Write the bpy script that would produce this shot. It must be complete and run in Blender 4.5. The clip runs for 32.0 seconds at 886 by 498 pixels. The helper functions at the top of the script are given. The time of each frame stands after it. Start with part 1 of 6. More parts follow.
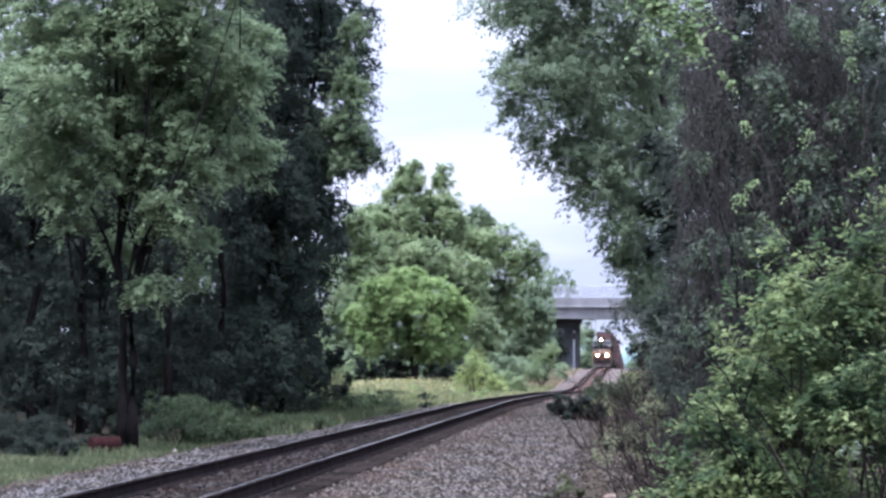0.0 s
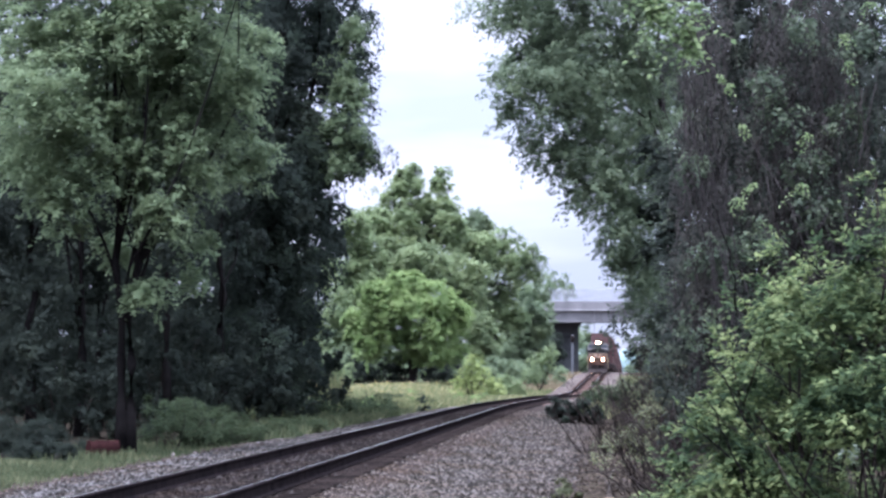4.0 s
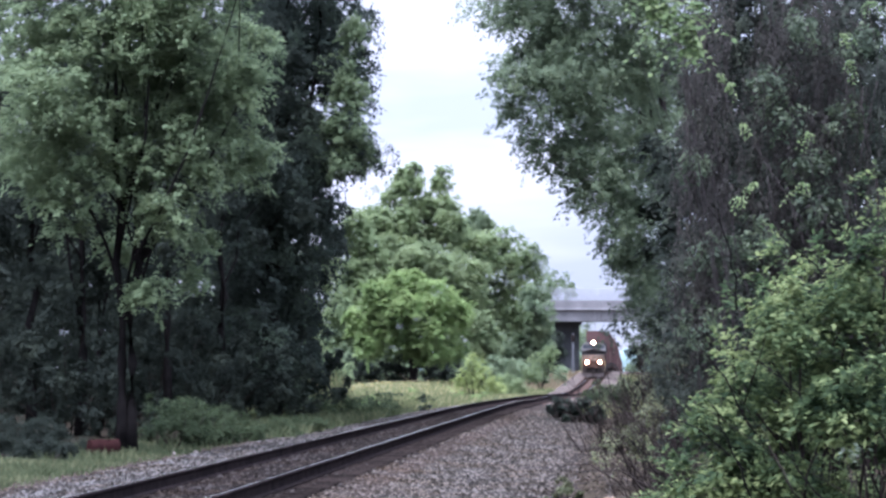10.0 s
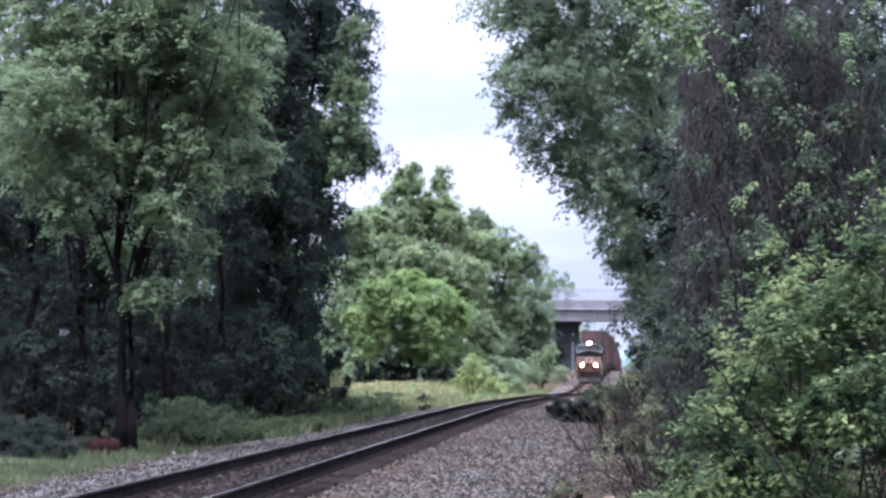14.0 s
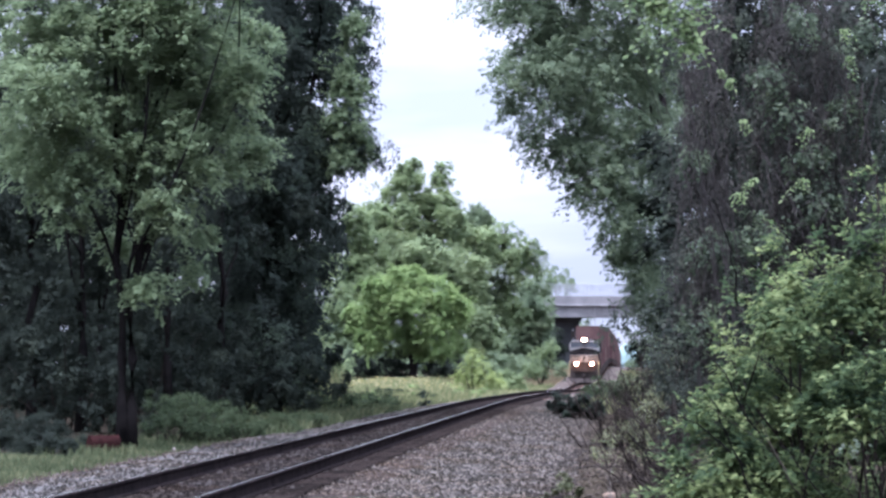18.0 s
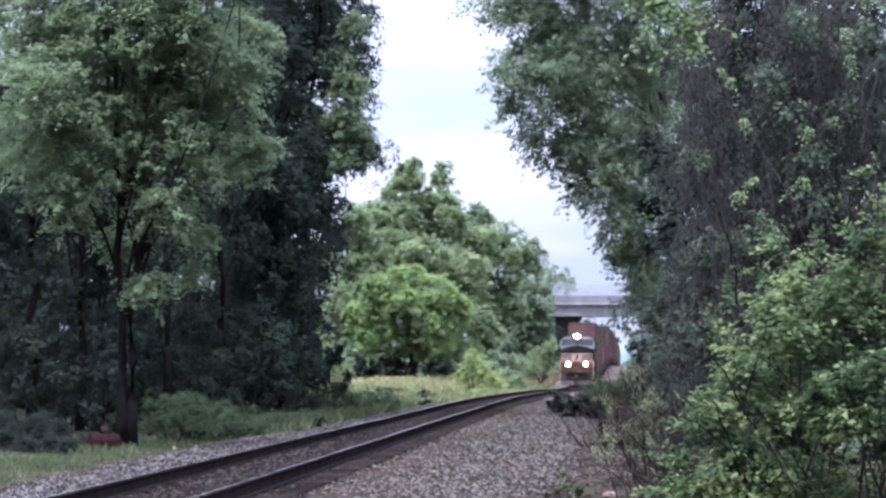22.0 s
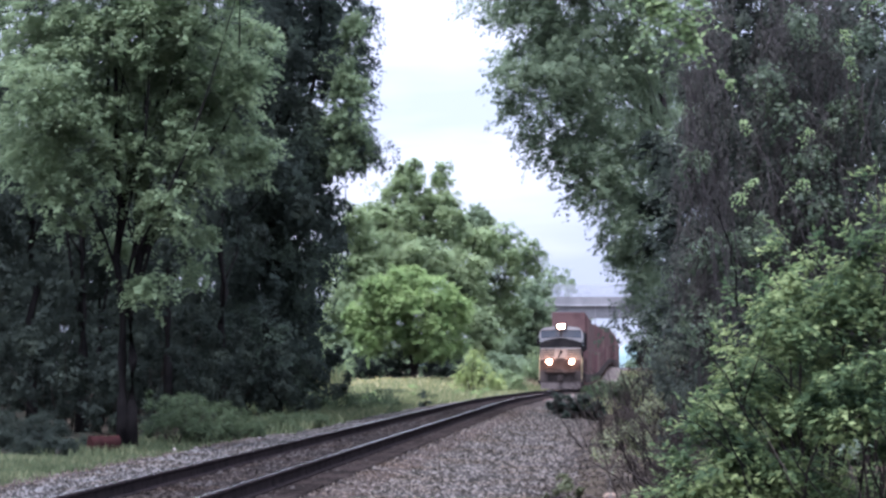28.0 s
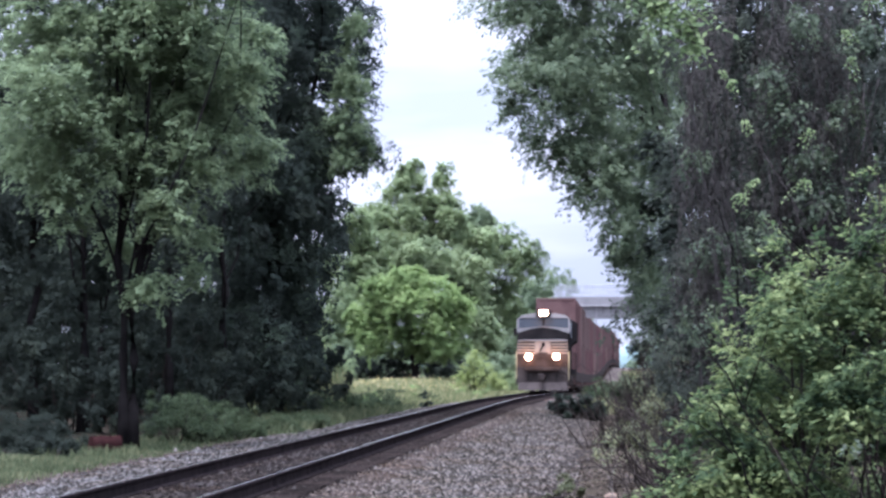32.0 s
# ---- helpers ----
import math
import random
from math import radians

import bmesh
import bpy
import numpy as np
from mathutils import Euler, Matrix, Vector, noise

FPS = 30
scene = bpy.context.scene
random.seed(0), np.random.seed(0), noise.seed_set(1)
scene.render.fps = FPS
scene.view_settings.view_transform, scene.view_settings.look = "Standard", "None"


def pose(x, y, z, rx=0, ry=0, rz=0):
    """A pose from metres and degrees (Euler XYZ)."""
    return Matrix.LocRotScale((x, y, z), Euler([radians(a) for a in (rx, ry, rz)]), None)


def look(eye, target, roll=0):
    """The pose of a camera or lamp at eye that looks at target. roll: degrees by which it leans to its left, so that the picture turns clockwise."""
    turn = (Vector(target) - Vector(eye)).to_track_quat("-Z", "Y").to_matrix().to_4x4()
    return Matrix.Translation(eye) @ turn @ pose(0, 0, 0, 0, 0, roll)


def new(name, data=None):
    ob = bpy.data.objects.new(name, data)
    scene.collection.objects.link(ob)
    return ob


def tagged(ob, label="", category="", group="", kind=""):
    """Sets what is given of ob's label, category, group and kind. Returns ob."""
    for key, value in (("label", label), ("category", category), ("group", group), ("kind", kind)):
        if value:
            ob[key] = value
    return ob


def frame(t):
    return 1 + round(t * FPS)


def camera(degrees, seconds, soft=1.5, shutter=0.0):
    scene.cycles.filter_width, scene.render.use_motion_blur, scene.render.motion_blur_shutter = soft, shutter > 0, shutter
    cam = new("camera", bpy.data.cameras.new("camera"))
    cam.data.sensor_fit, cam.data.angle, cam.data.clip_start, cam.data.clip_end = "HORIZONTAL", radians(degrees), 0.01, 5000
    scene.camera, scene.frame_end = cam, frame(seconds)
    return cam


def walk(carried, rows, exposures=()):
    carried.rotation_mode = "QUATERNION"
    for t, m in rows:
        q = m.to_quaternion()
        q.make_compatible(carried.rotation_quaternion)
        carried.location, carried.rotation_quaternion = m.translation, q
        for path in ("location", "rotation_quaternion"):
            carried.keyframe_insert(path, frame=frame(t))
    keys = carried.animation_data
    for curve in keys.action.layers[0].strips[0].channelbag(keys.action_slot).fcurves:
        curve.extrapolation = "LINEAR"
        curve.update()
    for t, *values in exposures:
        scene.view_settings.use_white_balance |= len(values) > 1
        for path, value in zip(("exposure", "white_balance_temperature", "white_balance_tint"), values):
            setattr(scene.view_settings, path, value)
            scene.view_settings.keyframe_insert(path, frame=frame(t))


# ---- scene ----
cam = camera(17.82, 32.0, soft=2.8)

EYE = 1.72          # height of the lens over the gravel
TILT = 92.348       # aimed a little above the level
SWAY = [(0, 0.0174, -0.0145), (0.5, 0.0439, -0.0204), (1, 0.0844, -0.0294), (1.5, 0.067, -0.0176), (2, 0.047, -0.0204), (2.5, 0.0701, -0.029), (3, 0.0875, -0.029), (3.5, 0.0907, -0.047), (5.5, 0.0817, -0.0382), (6, 0.1054, -0.0235), (6.5, 0.0966, -0.0441), (7, 0.0877, -0.0351), (7.5, 0.1054, -0.0294), (8, 0.0844, -0.0323), (8.5, 0.0699, -0.0323), (9, 0.0873, -0.0323), (9.5, 0.0873, -0.0323), (10, 0.0699, -0.0323), (10.5, 0.067, -0.0323), (11, 0.1026, -0.0351), (11.5, 0.0584, -0.0351), (12, 0.0613, -0.038), (12.5, 0.0699, -0.0321), (13, 0.0468, -0.0321), (13.5, 0.067, -0.0323), (14, 0.067, -0.0353), (14.5, 0.0527, -0.0321), (16.5, 0.0348, -0.0323), (17, 0.0348, -0.0323), (17.5, 0, -0.0233), (18, -0.0147, -0.0321), (18.5, -0.0911, -0.0321), (19, -0.0703, -0.0294), (19.5, -0.0294, -0.0294), (20, -0.0235, -0.0294), (20.5, 0.0057, -0.035), (21, -0.0527, -0.0204), (21.5, -0.0029, -0.0321), (22, -0.0325, -0.0292), (22.5, -0.0176, -0.0235), (23, -0.1026, -0.0321), (23.5, -0.1112, -0.0378), (24, -0.0527, -0.0323), (24.5, 0, -0.047), (25, -0.1112, -0.0321), (25.5, -0.1753, -0.0143), (27.5, -0.0029, -0.0178), (28, -0.0057, -0.0265), (28.5, -0.0115, -0.035), (29, -0.0267, -0.0584), (29.5, -0.0204, -0.0699), (30, 0.0321, -0.0699), (30.5, 0.0351, -0.0527), (31, 0.0351, -0.0527), (31.5, 0.0174, -0.0351), (32, 0, 0)]     # seconds, nod and turn in degrees of a phone held by hand
walk(cam, [(t, pose(0, 0, EYE, TILT + nod, 0, turn)) for t, nod, turn in SWAY],
     exposures=[(0, 0.86, 5490, 25.5), (32, 0.86, 5490, 25.5)])

# ---- light: an overcast early summer day ----
world = bpy.data.worlds.new("overcast_sky")
scene.world = world
world.use_nodes = True
wn, wl = world.node_tree.nodes, world.node_tree.links
wn.clear()
w_out = wn.new("ShaderNodeOutputWorld")
w_bg = wn.new("ShaderNodeBackground")
w_sky = wn.new("ShaderNodeTexSky")
w_sky.sky_type = "NISHITA"
w_sky.sun_disc = False
w_sky.sun_elevation = radians(75)
w_sky.sun_rotation = radians(-130)
w_sky.dust_density = 3.0
w_gain = wn.new("ShaderNodeVectorMath")
w_gain.operation = "SCALE"
w_gain.inputs["Scale"].default_value = 0.11
w_co = wn.new("ShaderNodeTexCoord")
w_map = wn.new("ShaderNodeMapping")
w_map.inputs["Scale"].default_value = (6.0, 6.0, 30.0)
w_noise = wn.new("ShaderNodeTexNoise")
w_noise.inputs["Scale"].default_value = 1.3
w_noise.inputs["Detail"].default_value = 5.0
w_noise.inputs["Roughness"].default_value = 0.5
w_ramp = wn.new("ShaderNodeValToRGB")
w_ramp.color_ramp.elements[0].position = 0.36
w_ramp.color_ramp.elements[0].color = (0.530, 0.580, 0.632, 1)
w_ramp.color_ramp.elements[1].position = 0.60
w_ramp.color_ramp.elements[1].color = (0.71, 0.742, 0.77, 1)
w_mix = wn.new("ShaderNodeMixRGB")
w_mix.inputs["Fac"].default_value = 0.88
w_bg.inputs["Strength"].default_value = 1.03
wl.new(w_co.outputs["Generated"], w_map.inputs["Vector"])
wl.new(w_map.outputs["Vector"], w_noise.inputs["Vector"])
wl.new(w_noise.outputs["Fac"], w_ramp.inputs["Fac"])
wl.new(w_sky.outputs["Color"], w_gain.inputs[0])
wl.new(w_gain.outputs["Vector"], w_mix.inputs["Color1"])
wl.new(w_ramp.outputs["Color"], w_mix.inputs["Color2"])
# an overcast sky is brightest overhead
w_sep = wn.new("ShaderNodeSeparateXYZ")
w_up = wn.new("ShaderNodeMapRange")
w_up.inputs["From Min"].default_value, w_up.inputs["From Max"].default_value = 0.15, 1.0
w_up.inputs["To Min"].default_value, w_up.inputs["To Max"].default_value = 1.0, 4.8
w_over = wn.new("ShaderNodeVectorMath")
w_over.operation = "SCALE"
wl.new(w_co.outputs["Generated"], w_sep.inputs["Vector"])
wl.new(w_sep.outputs["Z"], w_up.inputs["Value"])
wl.new(w_mix.outputs["Color"], w_over.inputs[0])
# and paler grey in the haze low over the horizon
w_low = wn.new("ShaderNodeMapRange")
w_low.inputs["From Min"].default_value, w_low.inputs["From Max"].default_value = 0.0, 0.085
w_low.inputs["To Min"].default_value, w_low.inputs["To Max"].default_value = 0.76, 0.97
w_both = wn.new("ShaderNodeMath")
w_both.operation = "MULTIPLY"
wl.new(w_sep.outputs["Z"], w_low.inputs["Value"])
wl.new(w_up.outputs["Result"], w_both.inputs[0])
wl.new(w_low.outputs["Result"], w_both.inputs[1])
wl.new(w_both.outputs["Value"], w_over.inputs["Scale"])
wl.new(w_over.outputs["Vector"], w_bg.inputs["Color"])
wl.new(w_bg.outputs["Background"], w_out.inputs["Surface"])

sun_data = bpy.data.lights.new("sun", "SUN")
sun_data.energy, sun_data.angle, sun_data.color = 4.3, radians(30), (1.0, 0.98, 0.95)
sun = new("sun", sun_data)
sun.matrix_world = look((-16, -20, 80), (0, 0, 0))


# ---- materials ----
def mat_new(name):
    m = bpy.data.materials.new(name)
    m.use_nodes = True
    return m, m.node_tree.nodes, m.node_tree.links, m.node_tree.nodes["Principled BSDF"]


def surface(name, low, high, scale=8.0, rough=0.8, metal=0.0, bump=0.3, fine=60.0, spread=0.12):
    """A worn surface: two scales of noise between two colours, relief from the finer one."""
    m, n, l, b = mat_new(name)
    co = n.new("ShaderNodeTexCoord")
    big, small = n.new("ShaderNodeTexNoise"), n.new("ShaderNodeTexNoise")
    big.inputs["Scale"].default_value, small.inputs["Scale"].default_value = scale, fine
    big.inputs["Detail"].default_value = small.inputs["Detail"].default_value = 4.0
    add = n.new("ShaderNodeMath")
    add.operation = "MULTIPLY_ADD"
    add.inputs[1].default_value = 0.45
    ramp = n.new("ShaderNodeValToRGB")
    ramp.color_ramp.elements[0].position, ramp.color_ramp.elements[1].position = 0.72 - spread * 1.6, 0.72 + spread * 1.6
    ramp.color_ramp.elements[0].color, ramp.color_ramp.elements[1].color = (*low, 1), (*high, 1)
    l.new(co.outputs["Object"], big.inputs["Vector"])
    l.new(co.outputs["Object"], small.inputs["Vector"])
    l.new(small.outputs["Fac"], add.inputs[0])
    l.new(big.outputs["Fac"], add.inputs[2])
    l.new(add.outputs["Value"], ramp.inputs["Fac"])
    l.new(ramp.outputs["Color"], b.inputs["Base Color"])
    bp = n.new("ShaderNodeBump")
    bp.inputs["Strength"].default_value = bump
    bp.inputs["Distance"].default_value = 0.02
    l.new(small.outputs["Fac"], bp.inputs["Height"])
    l.new(bp.outputs["Normal"], b.inputs["Normal"])
    b.inputs["Roughness"].default_value, b.inputs["Metallic"].default_value = rough, metal
    b.inputs["Specular IOR Level"].default_value = 0.0 if rough > 0.75 else 0.5
    return m


def foliage(name, dark, mid, light, glow=0.35, rough=0.55, patch=0.9, mottle=0.0, vary=0.5):
    """Leaves: each leaf its own shade, patches of fresher growth, some light passing through."""
    m, n, l, b = mat_new(name)
    geo = n.new("ShaderNodeNewGeometry")
    co = n.new("ShaderNodeTexCoord")
    no = n.new("ShaderNodeTexNoise")
    no.inputs["Scale"].default_value = patch
    no.inputs["Detail"].default_value = 3.0
    add = n.new("ShaderNodeMath")
    add.operation = "MULTIPLY_ADD"
    add.inputs[1].default_value = vary
    ramp = n.new("ShaderNodeValToRGB")
    e = ramp.color_ramp.elements
    mean = 0.5 + vary / 2
    e[0].position, e[0].color = mean - 0.25 - vary * 0.3, (*dark, 1)
    e[1].position, e[1].color = mean + 0.2 + vary * 0.2, (*light, 1)
    k = e.new(mean)
    k.color = (*mid, 1)
    l.new(co.outputs["Object"], no.inputs["Vector"])
    l.new(geo.outputs["Random Per Island"], add.inputs[0])
    if mottle:
        # dark and bright leaf patches imitate shaded gaps and sunlit tufts
        wide = n.new("ShaderNodeMapRange")
        wide.clamp = False
        wide.inputs["From Min"].default_value, wide.inputs["From Max"].default_value = 0.5 - 0.25 / mottle, 0.5 + 0.25 / mottle
        wide.inputs["To Min"].default_value, wide.inputs["To Max"].default_value = 0.25, 0.75
        l.new(no.outputs["Fac"], wide.inputs["Value"])
        l.new(wide.outputs["Result"], add.inputs[2])
    else:
        l.new(no.outputs["Fac"], add.inputs[2])
    l.new(add.outputs["Value"], ramp.inputs["Fac"])
    l.new(ramp.outputs["Color"], b.inputs["Base Color"])
    b.inputs["Roughness"].default_value = rough
    b.inputs["Specular IOR Level"].default_value = 0.2 if rough < 0.7 else 0.05
    tr = n.new("ShaderNodeBsdfTranslucent")
    l.new(ramp.outputs["Color"], tr.inputs["Color"])
    mx = n.new("ShaderNodeMixShader")
    mx.inputs["Fac"].default_value = glow
    l.new(b.outputs["BSDF"], mx.inputs[1])
    l.new(tr.outputs["BSDF"], mx.inputs[2])
    l.new(mx.outputs["Shader"], n["Material Output"].inputs["Surface"])
    return m


def pieces(name, low, high, rough=0.9, scale=20.0, island=True, stain=None, mid=None):
    """Stones or boards: each its own shade, with fine grain."""
    m, n, l, b = mat_new(name)
    if island:
        rnd = n.new("ShaderNodeNewGeometry").outputs["Random Per Island"]
    else:
        rnd = n.new("ShaderNodeObjectInfo").outputs["Random"]
    co = n.new("ShaderNodeTexCoord")
    no = n.new("ShaderNodeTexNoise")
    no.inputs["Scale"].default_value, no.inputs["Detail"].default_value = scale, 4.0
    add = n.new("ShaderNodeMath")
    add.operation = "MULTIPLY_ADD"
    add.inputs[1].default_value = 0.6
    ramp = n.new("ShaderNodeValToRGB")
    e = ramp.color_ramp.elements
    e[0].position, e[0].color = 0.45, (*low, 1)
    e[1].position, e[1].color = 1.06, (*high, 1)
    if mid:
        # most stones dull, a few pale
        e.new(0.84).color = (*mid, 1)
    l.new(co.outputs["Object"], no.inputs["Vector"])
    l.new(rnd, add.inputs[0])
    l.new(no.outputs["Fac"], add.inputs[2])
    l.new(add.outputs["Value"], ramp.inputs["Fac"])
    tone = ramp.outputs["Color"]
    if stain:
        far = n.new("ShaderNodeTexNoise")
        far.inputs["Scale"].default_value, far.inputs["Detail"].default_value = 0.7, 3.0
        cut = n.new("ShaderNodeMapRange")
        cut.inputs["From Min"].default_value, cut.inputs["From Max"].default_value = 0.42, 0.66
        mul = n.new("ShaderNodeMixRGB")
        mul.blend_type = "MULTIPLY"
        mul.inputs["Color2"].default_value = (*stain, 1)
        l.new(co.outputs["Object"], far.inputs["Vector"])
        l.new(far.outputs["Fac"], cut.inputs["Value"])
        l.new(cut.outputs["Result"], mul.inputs["Fac"])
        l.new(tone, mul.inputs["Color1"])
        tone = mul.outputs["Color"]
    l.new(tone, b.inputs["Base Color"])
    bp = n.new("ShaderNodeBump")
    bp.inputs["Strength"].default_value, bp.inputs["Distance"].default_value = 0.4, 0.01
    l.new(no.outputs["Fac"], bp.inputs["Height"])
    l.new(bp.outputs["Normal"], b.inputs["Normal"])
    b.inputs["Roughness"].default_value = rough
    b.inputs["Specular IOR Level"].default_value = 0.0
    return m


def lamp_glass(name, colour, strength):
    m, n, l, b = mat_new(name)
    b.inputs["Base Color"].default_value = (*colour, 1)
    b.inputs["Emission Color"].default_value = (*colour, 1)
    b.inputs["Emission Strength"].default_value = strength
    b.inputs["Roughness"].default_value = 0.2
    return m


M_SOIL = surface("forest_soil", (0.016, 0.013, 0.010), (0.050, 0.042, 0.030), 0.5, 0.95, 0, 0.6, 9.0)
M_BED = surface("ballast_bed", (0.026, 0.024, 0.0225), (0.056, 0.051, 0.047), 0.9, 0.95, 0, 1.0, 16.0)
# far bed, paler than the near bed, with no loose stones on it
M_FARBED = surface("far_ballast_surface", (0.056, 0.047, 0.041), (0.115, 0.096, 0.083), 0.6, 0.95, 0, 1.0, 12.0)
M_FOUL = surface("fouled_ballast", (0.007, 0.006, 0.006), (0.024, 0.020, 0.019), 1.5, 0.95, 0, 0.9, 22.0)
M_STONE = pieces("ballast_stone", (0.009, 0.0085, 0.0075), (0.096, 0.092, 0.086), 0.9, 5.0, True, (0.70, 0.62, 0.54), (0.034, 0.0325, 0.030))
M_GRAVEL = pieces("service_gravel_stone", (0.014, 0.013, 0.0115), (0.092, 0.083, 0.072), 0.9, 5.0, True, (0.80, 0.71, 0.62), (0.035, 0.032, 0.028))
M_BROWNSTONE = pieces("earthy_stone", (0.018, 0.015, 0.0125), (0.095, 0.083, 0.071), 0.9, 5.0, True, (0.80, 0.70, 0.62), (0.040, 0.034, 0.029))
M_DIRTSTONE = pieces("fouled_stone", (0.007, 0.006, 0.0056), (0.038, 0.034, 0.031), 0.9, 5.0, True, (0.80, 0.71, 0.64), (0.0155, 0.0135, 0.0125))
M_EARTHBED = surface("earthy_ballast_edge", (0.020, 0.016, 0.014), (0.048, 0.040, 0.034), 0.9, 0.95, 0, 1.0, 16.0)
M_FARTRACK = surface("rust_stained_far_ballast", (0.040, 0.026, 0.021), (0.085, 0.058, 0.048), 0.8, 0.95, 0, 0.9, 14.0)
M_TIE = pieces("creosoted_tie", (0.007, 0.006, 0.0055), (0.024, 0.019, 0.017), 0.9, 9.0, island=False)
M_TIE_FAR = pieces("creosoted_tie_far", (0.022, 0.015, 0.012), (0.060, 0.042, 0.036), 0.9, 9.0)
M_RAIL = surface("rusted_rail_side", (0.010, 0.009, 0.0095), (0.027, 0.021, 0.020), 5.0, 0.85, 0.0, 0.3)
M_RAILTOP = surface("polished_rail_head", (0.24, 0.235, 0.23), (0.38, 0.37, 0.36), 3.0, 0.24, 1.0, 0.02)
M_BARK = surface("grey_brown_bark", (0.013, 0.0115, 0.0115), (0.038, 0.033, 0.031), 3.0, 0.95, 0, 0.9, 25.0)
M_VINE = surface("dry_vine_stem", (0.026, 0.023, 0.022), (0.064, 0.057, 0.053), 4.0, 0.95, 0, 0.5, 40.0)
M_STALK = surface("bleached_stalk", (0.11, 0.10, 0.085), (0.20, 0.18, 0.155), 4.0, 0.9, 0, 0.3, 60.0)
M_TWIG = surface("bare_twig", (0.013, 0.011, 0.010), (0.040, 0.033, 0.028), 4.0, 0.9, 0, 0.4, 60.0)
M_LEAF_A = foliage("maple_leaf", (0.122, 0.168, 0.098), (0.172, 0.228, 0.124), (0.228, 0.284, 0.150), 0.55, 0.75, 1.1, 0.7, 0.2)
M_LEAF_B = foliage("dark_oak_leaf", (0.034, 0.043, 0.038), (0.046, 0.061, 0.048), (0.078, 0.104, 0.068), 0.45, 0.9, 0.6, 0.0, 0.15)
M_THICK = foliage("dull_thicket_leaf", (0.035, 0.040, 0.034), (0.049, 0.058, 0.046), (0.076, 0.092, 0.062), 0.42, 0.85, 1.3, 1.2, 0.15)
# leaf colour darkened to carry the shade inside the wood
M_SHADELEAF = foliage("shade_darkened_leaf", (0.022, 0.028, 0.023), (0.029, 0.037, 0.029), (0.045, 0.056, 0.039), 0.45, 0.9, 0.9, 0.0, 0.15)
# far-tree leaf colours are brightened to stand for haze and sun on them
M_LEAF_C = foliage("haze_paled_far_leaf", (0.134, 0.188, 0.102), (0.196, 0.254, 0.128), (0.266, 0.326, 0.158), 0.66, 0.7, 0.25, 0.0, 0.25)
M_LEAF_D = foliage("haze_paled_distant_leaf", (0.124, 0.170, 0.106), (0.176, 0.230, 0.136), (0.238, 0.292, 0.166), 0.64, 0.7, 0.25, 0.0, 0.2)
M_LEAF_O = foliage("olive_far_tree_leaf", (0.142, 0.190, 0.106), (0.196, 0.250, 0.130), (0.262, 0.318, 0.160), 0.66, 0.7, 0.25, 0.0, 0.2)
M_LEAF_L = foliage("bright_young_leaf", (0.121, 0.187, 0.073), (0.200, 0.281, 0.106), (0.299, 0.382, 0.158), 0.55, 0.7, 0.5, 0.0, 0.3)
M_LEAF_Y = foliage("yellow_green_shoot_leaf", (0.165, 0.215, 0.075), (0.260, 0.320, 0.110), (0.350, 0.410, 0.160), 0.5, 0.6, 0.5, 0.0, 0.3)
M_SPRIG = foliage("pale_young_leaf", (0.10, 0.13, 0.085), (0.13, 0.165, 0.115), (0.17, 0.20, 0.145), 0.4, 0.6, 1.5)
M_IVY = foliage("ivy_leaf", (0.042, 0.060, 0.040), (0.070, 0.096, 0.058), (0.118, 0.148, 0.084), 0.4, 0.6, 1.5, 0.0, 0.35)
M_LEAF_P = foliage("fresh_creeper_leaf", (0.070, 0.118, 0.045), (0.120, 0.176, 0.068), (0.200, 0.262, 0.110), 0.45, 0.6, 1.5)
M_LEAF_R = foliage("elm_leaf", (0.118, 0.156, 0.104), (0.175, 0.226, 0.140), (0.246, 0.298, 0.176), 0.62, 0.8, 1.0, 0.6, 0.25)
# wide dark-to-bright range imitates sunlit sprays over shaded hollows
M_LEAF_N = foliage("privet_leaf", (0.026, 0.046, 0.026), (0.078, 0.114, 0.049), (0.205, 0.252, 0.105), 0.50, 0.7, 4.5, 1.8, 0.4)
M_OLIVE = foliage("olive_shrub_leaf", (0.050, 0.060, 0.032), (0.090, 0.104, 0.050), (0.165, 0.175, 0.080), 0.35, 0.6, 1.2)
# bark darkened in colour for the shadow under the crowns
M_DARKBARK = surface("shade_darkened_bark", (0.007, 0.0065, 0.0065), (0.019, 0.017, 0.016), 3.0, 0.95, 0, 0.9, 25.0)
M_LEAF_V = foliage("withered_vine_leaf", (0.038, 0.036, 0.033), (0.052, 0.050, 0.044), (0.080, 0.081, 0.062), 0.40, 0.85, 1.2, 0.0, 0.15)
M_BRUSH = foliage("low_brush_leaf", (0.024, 0.037, 0.020), (0.041, 0.060, 0.030), (0.076, 0.098, 0.050), 0.40, 0.72, 0.8)
M_GRASS = foliage("verge_grass", (0.044, 0.060, 0.030), (0.076, 0.096, 0.047), (0.130, 0.138, 0.074), 0.3, 0.7, 0.35)
M_MEADOW = foliage("tall_meadow_grass", (0.080, 0.102, 0.046), (0.148, 0.166, 0.074), (0.270, 0.265, 0.130), 0.3, 0.7, 0.15)
M_STRAW = foliage("dry_straw_grass", (0.13, 0.105, 0.062), (0.22, 0.18, 0.11), (0.34, 0.29, 0.18), 0.2, 0.75, 0.2)
M_LITTER = foliage("brown_leaf_litter", (0.014, 0.011, 0.009), (0.036, 0.028, 0.022), (0.100, 0.080, 0.062), 0.1, 0.85, 0.8)
M_FLOWER = foliage("yellow_wildflower", (0.300, 0.240, 0.070), (0.400, 0.330, 0.130), (0.480, 0.440, 0.260), 0.2, 0.7, 0.5)
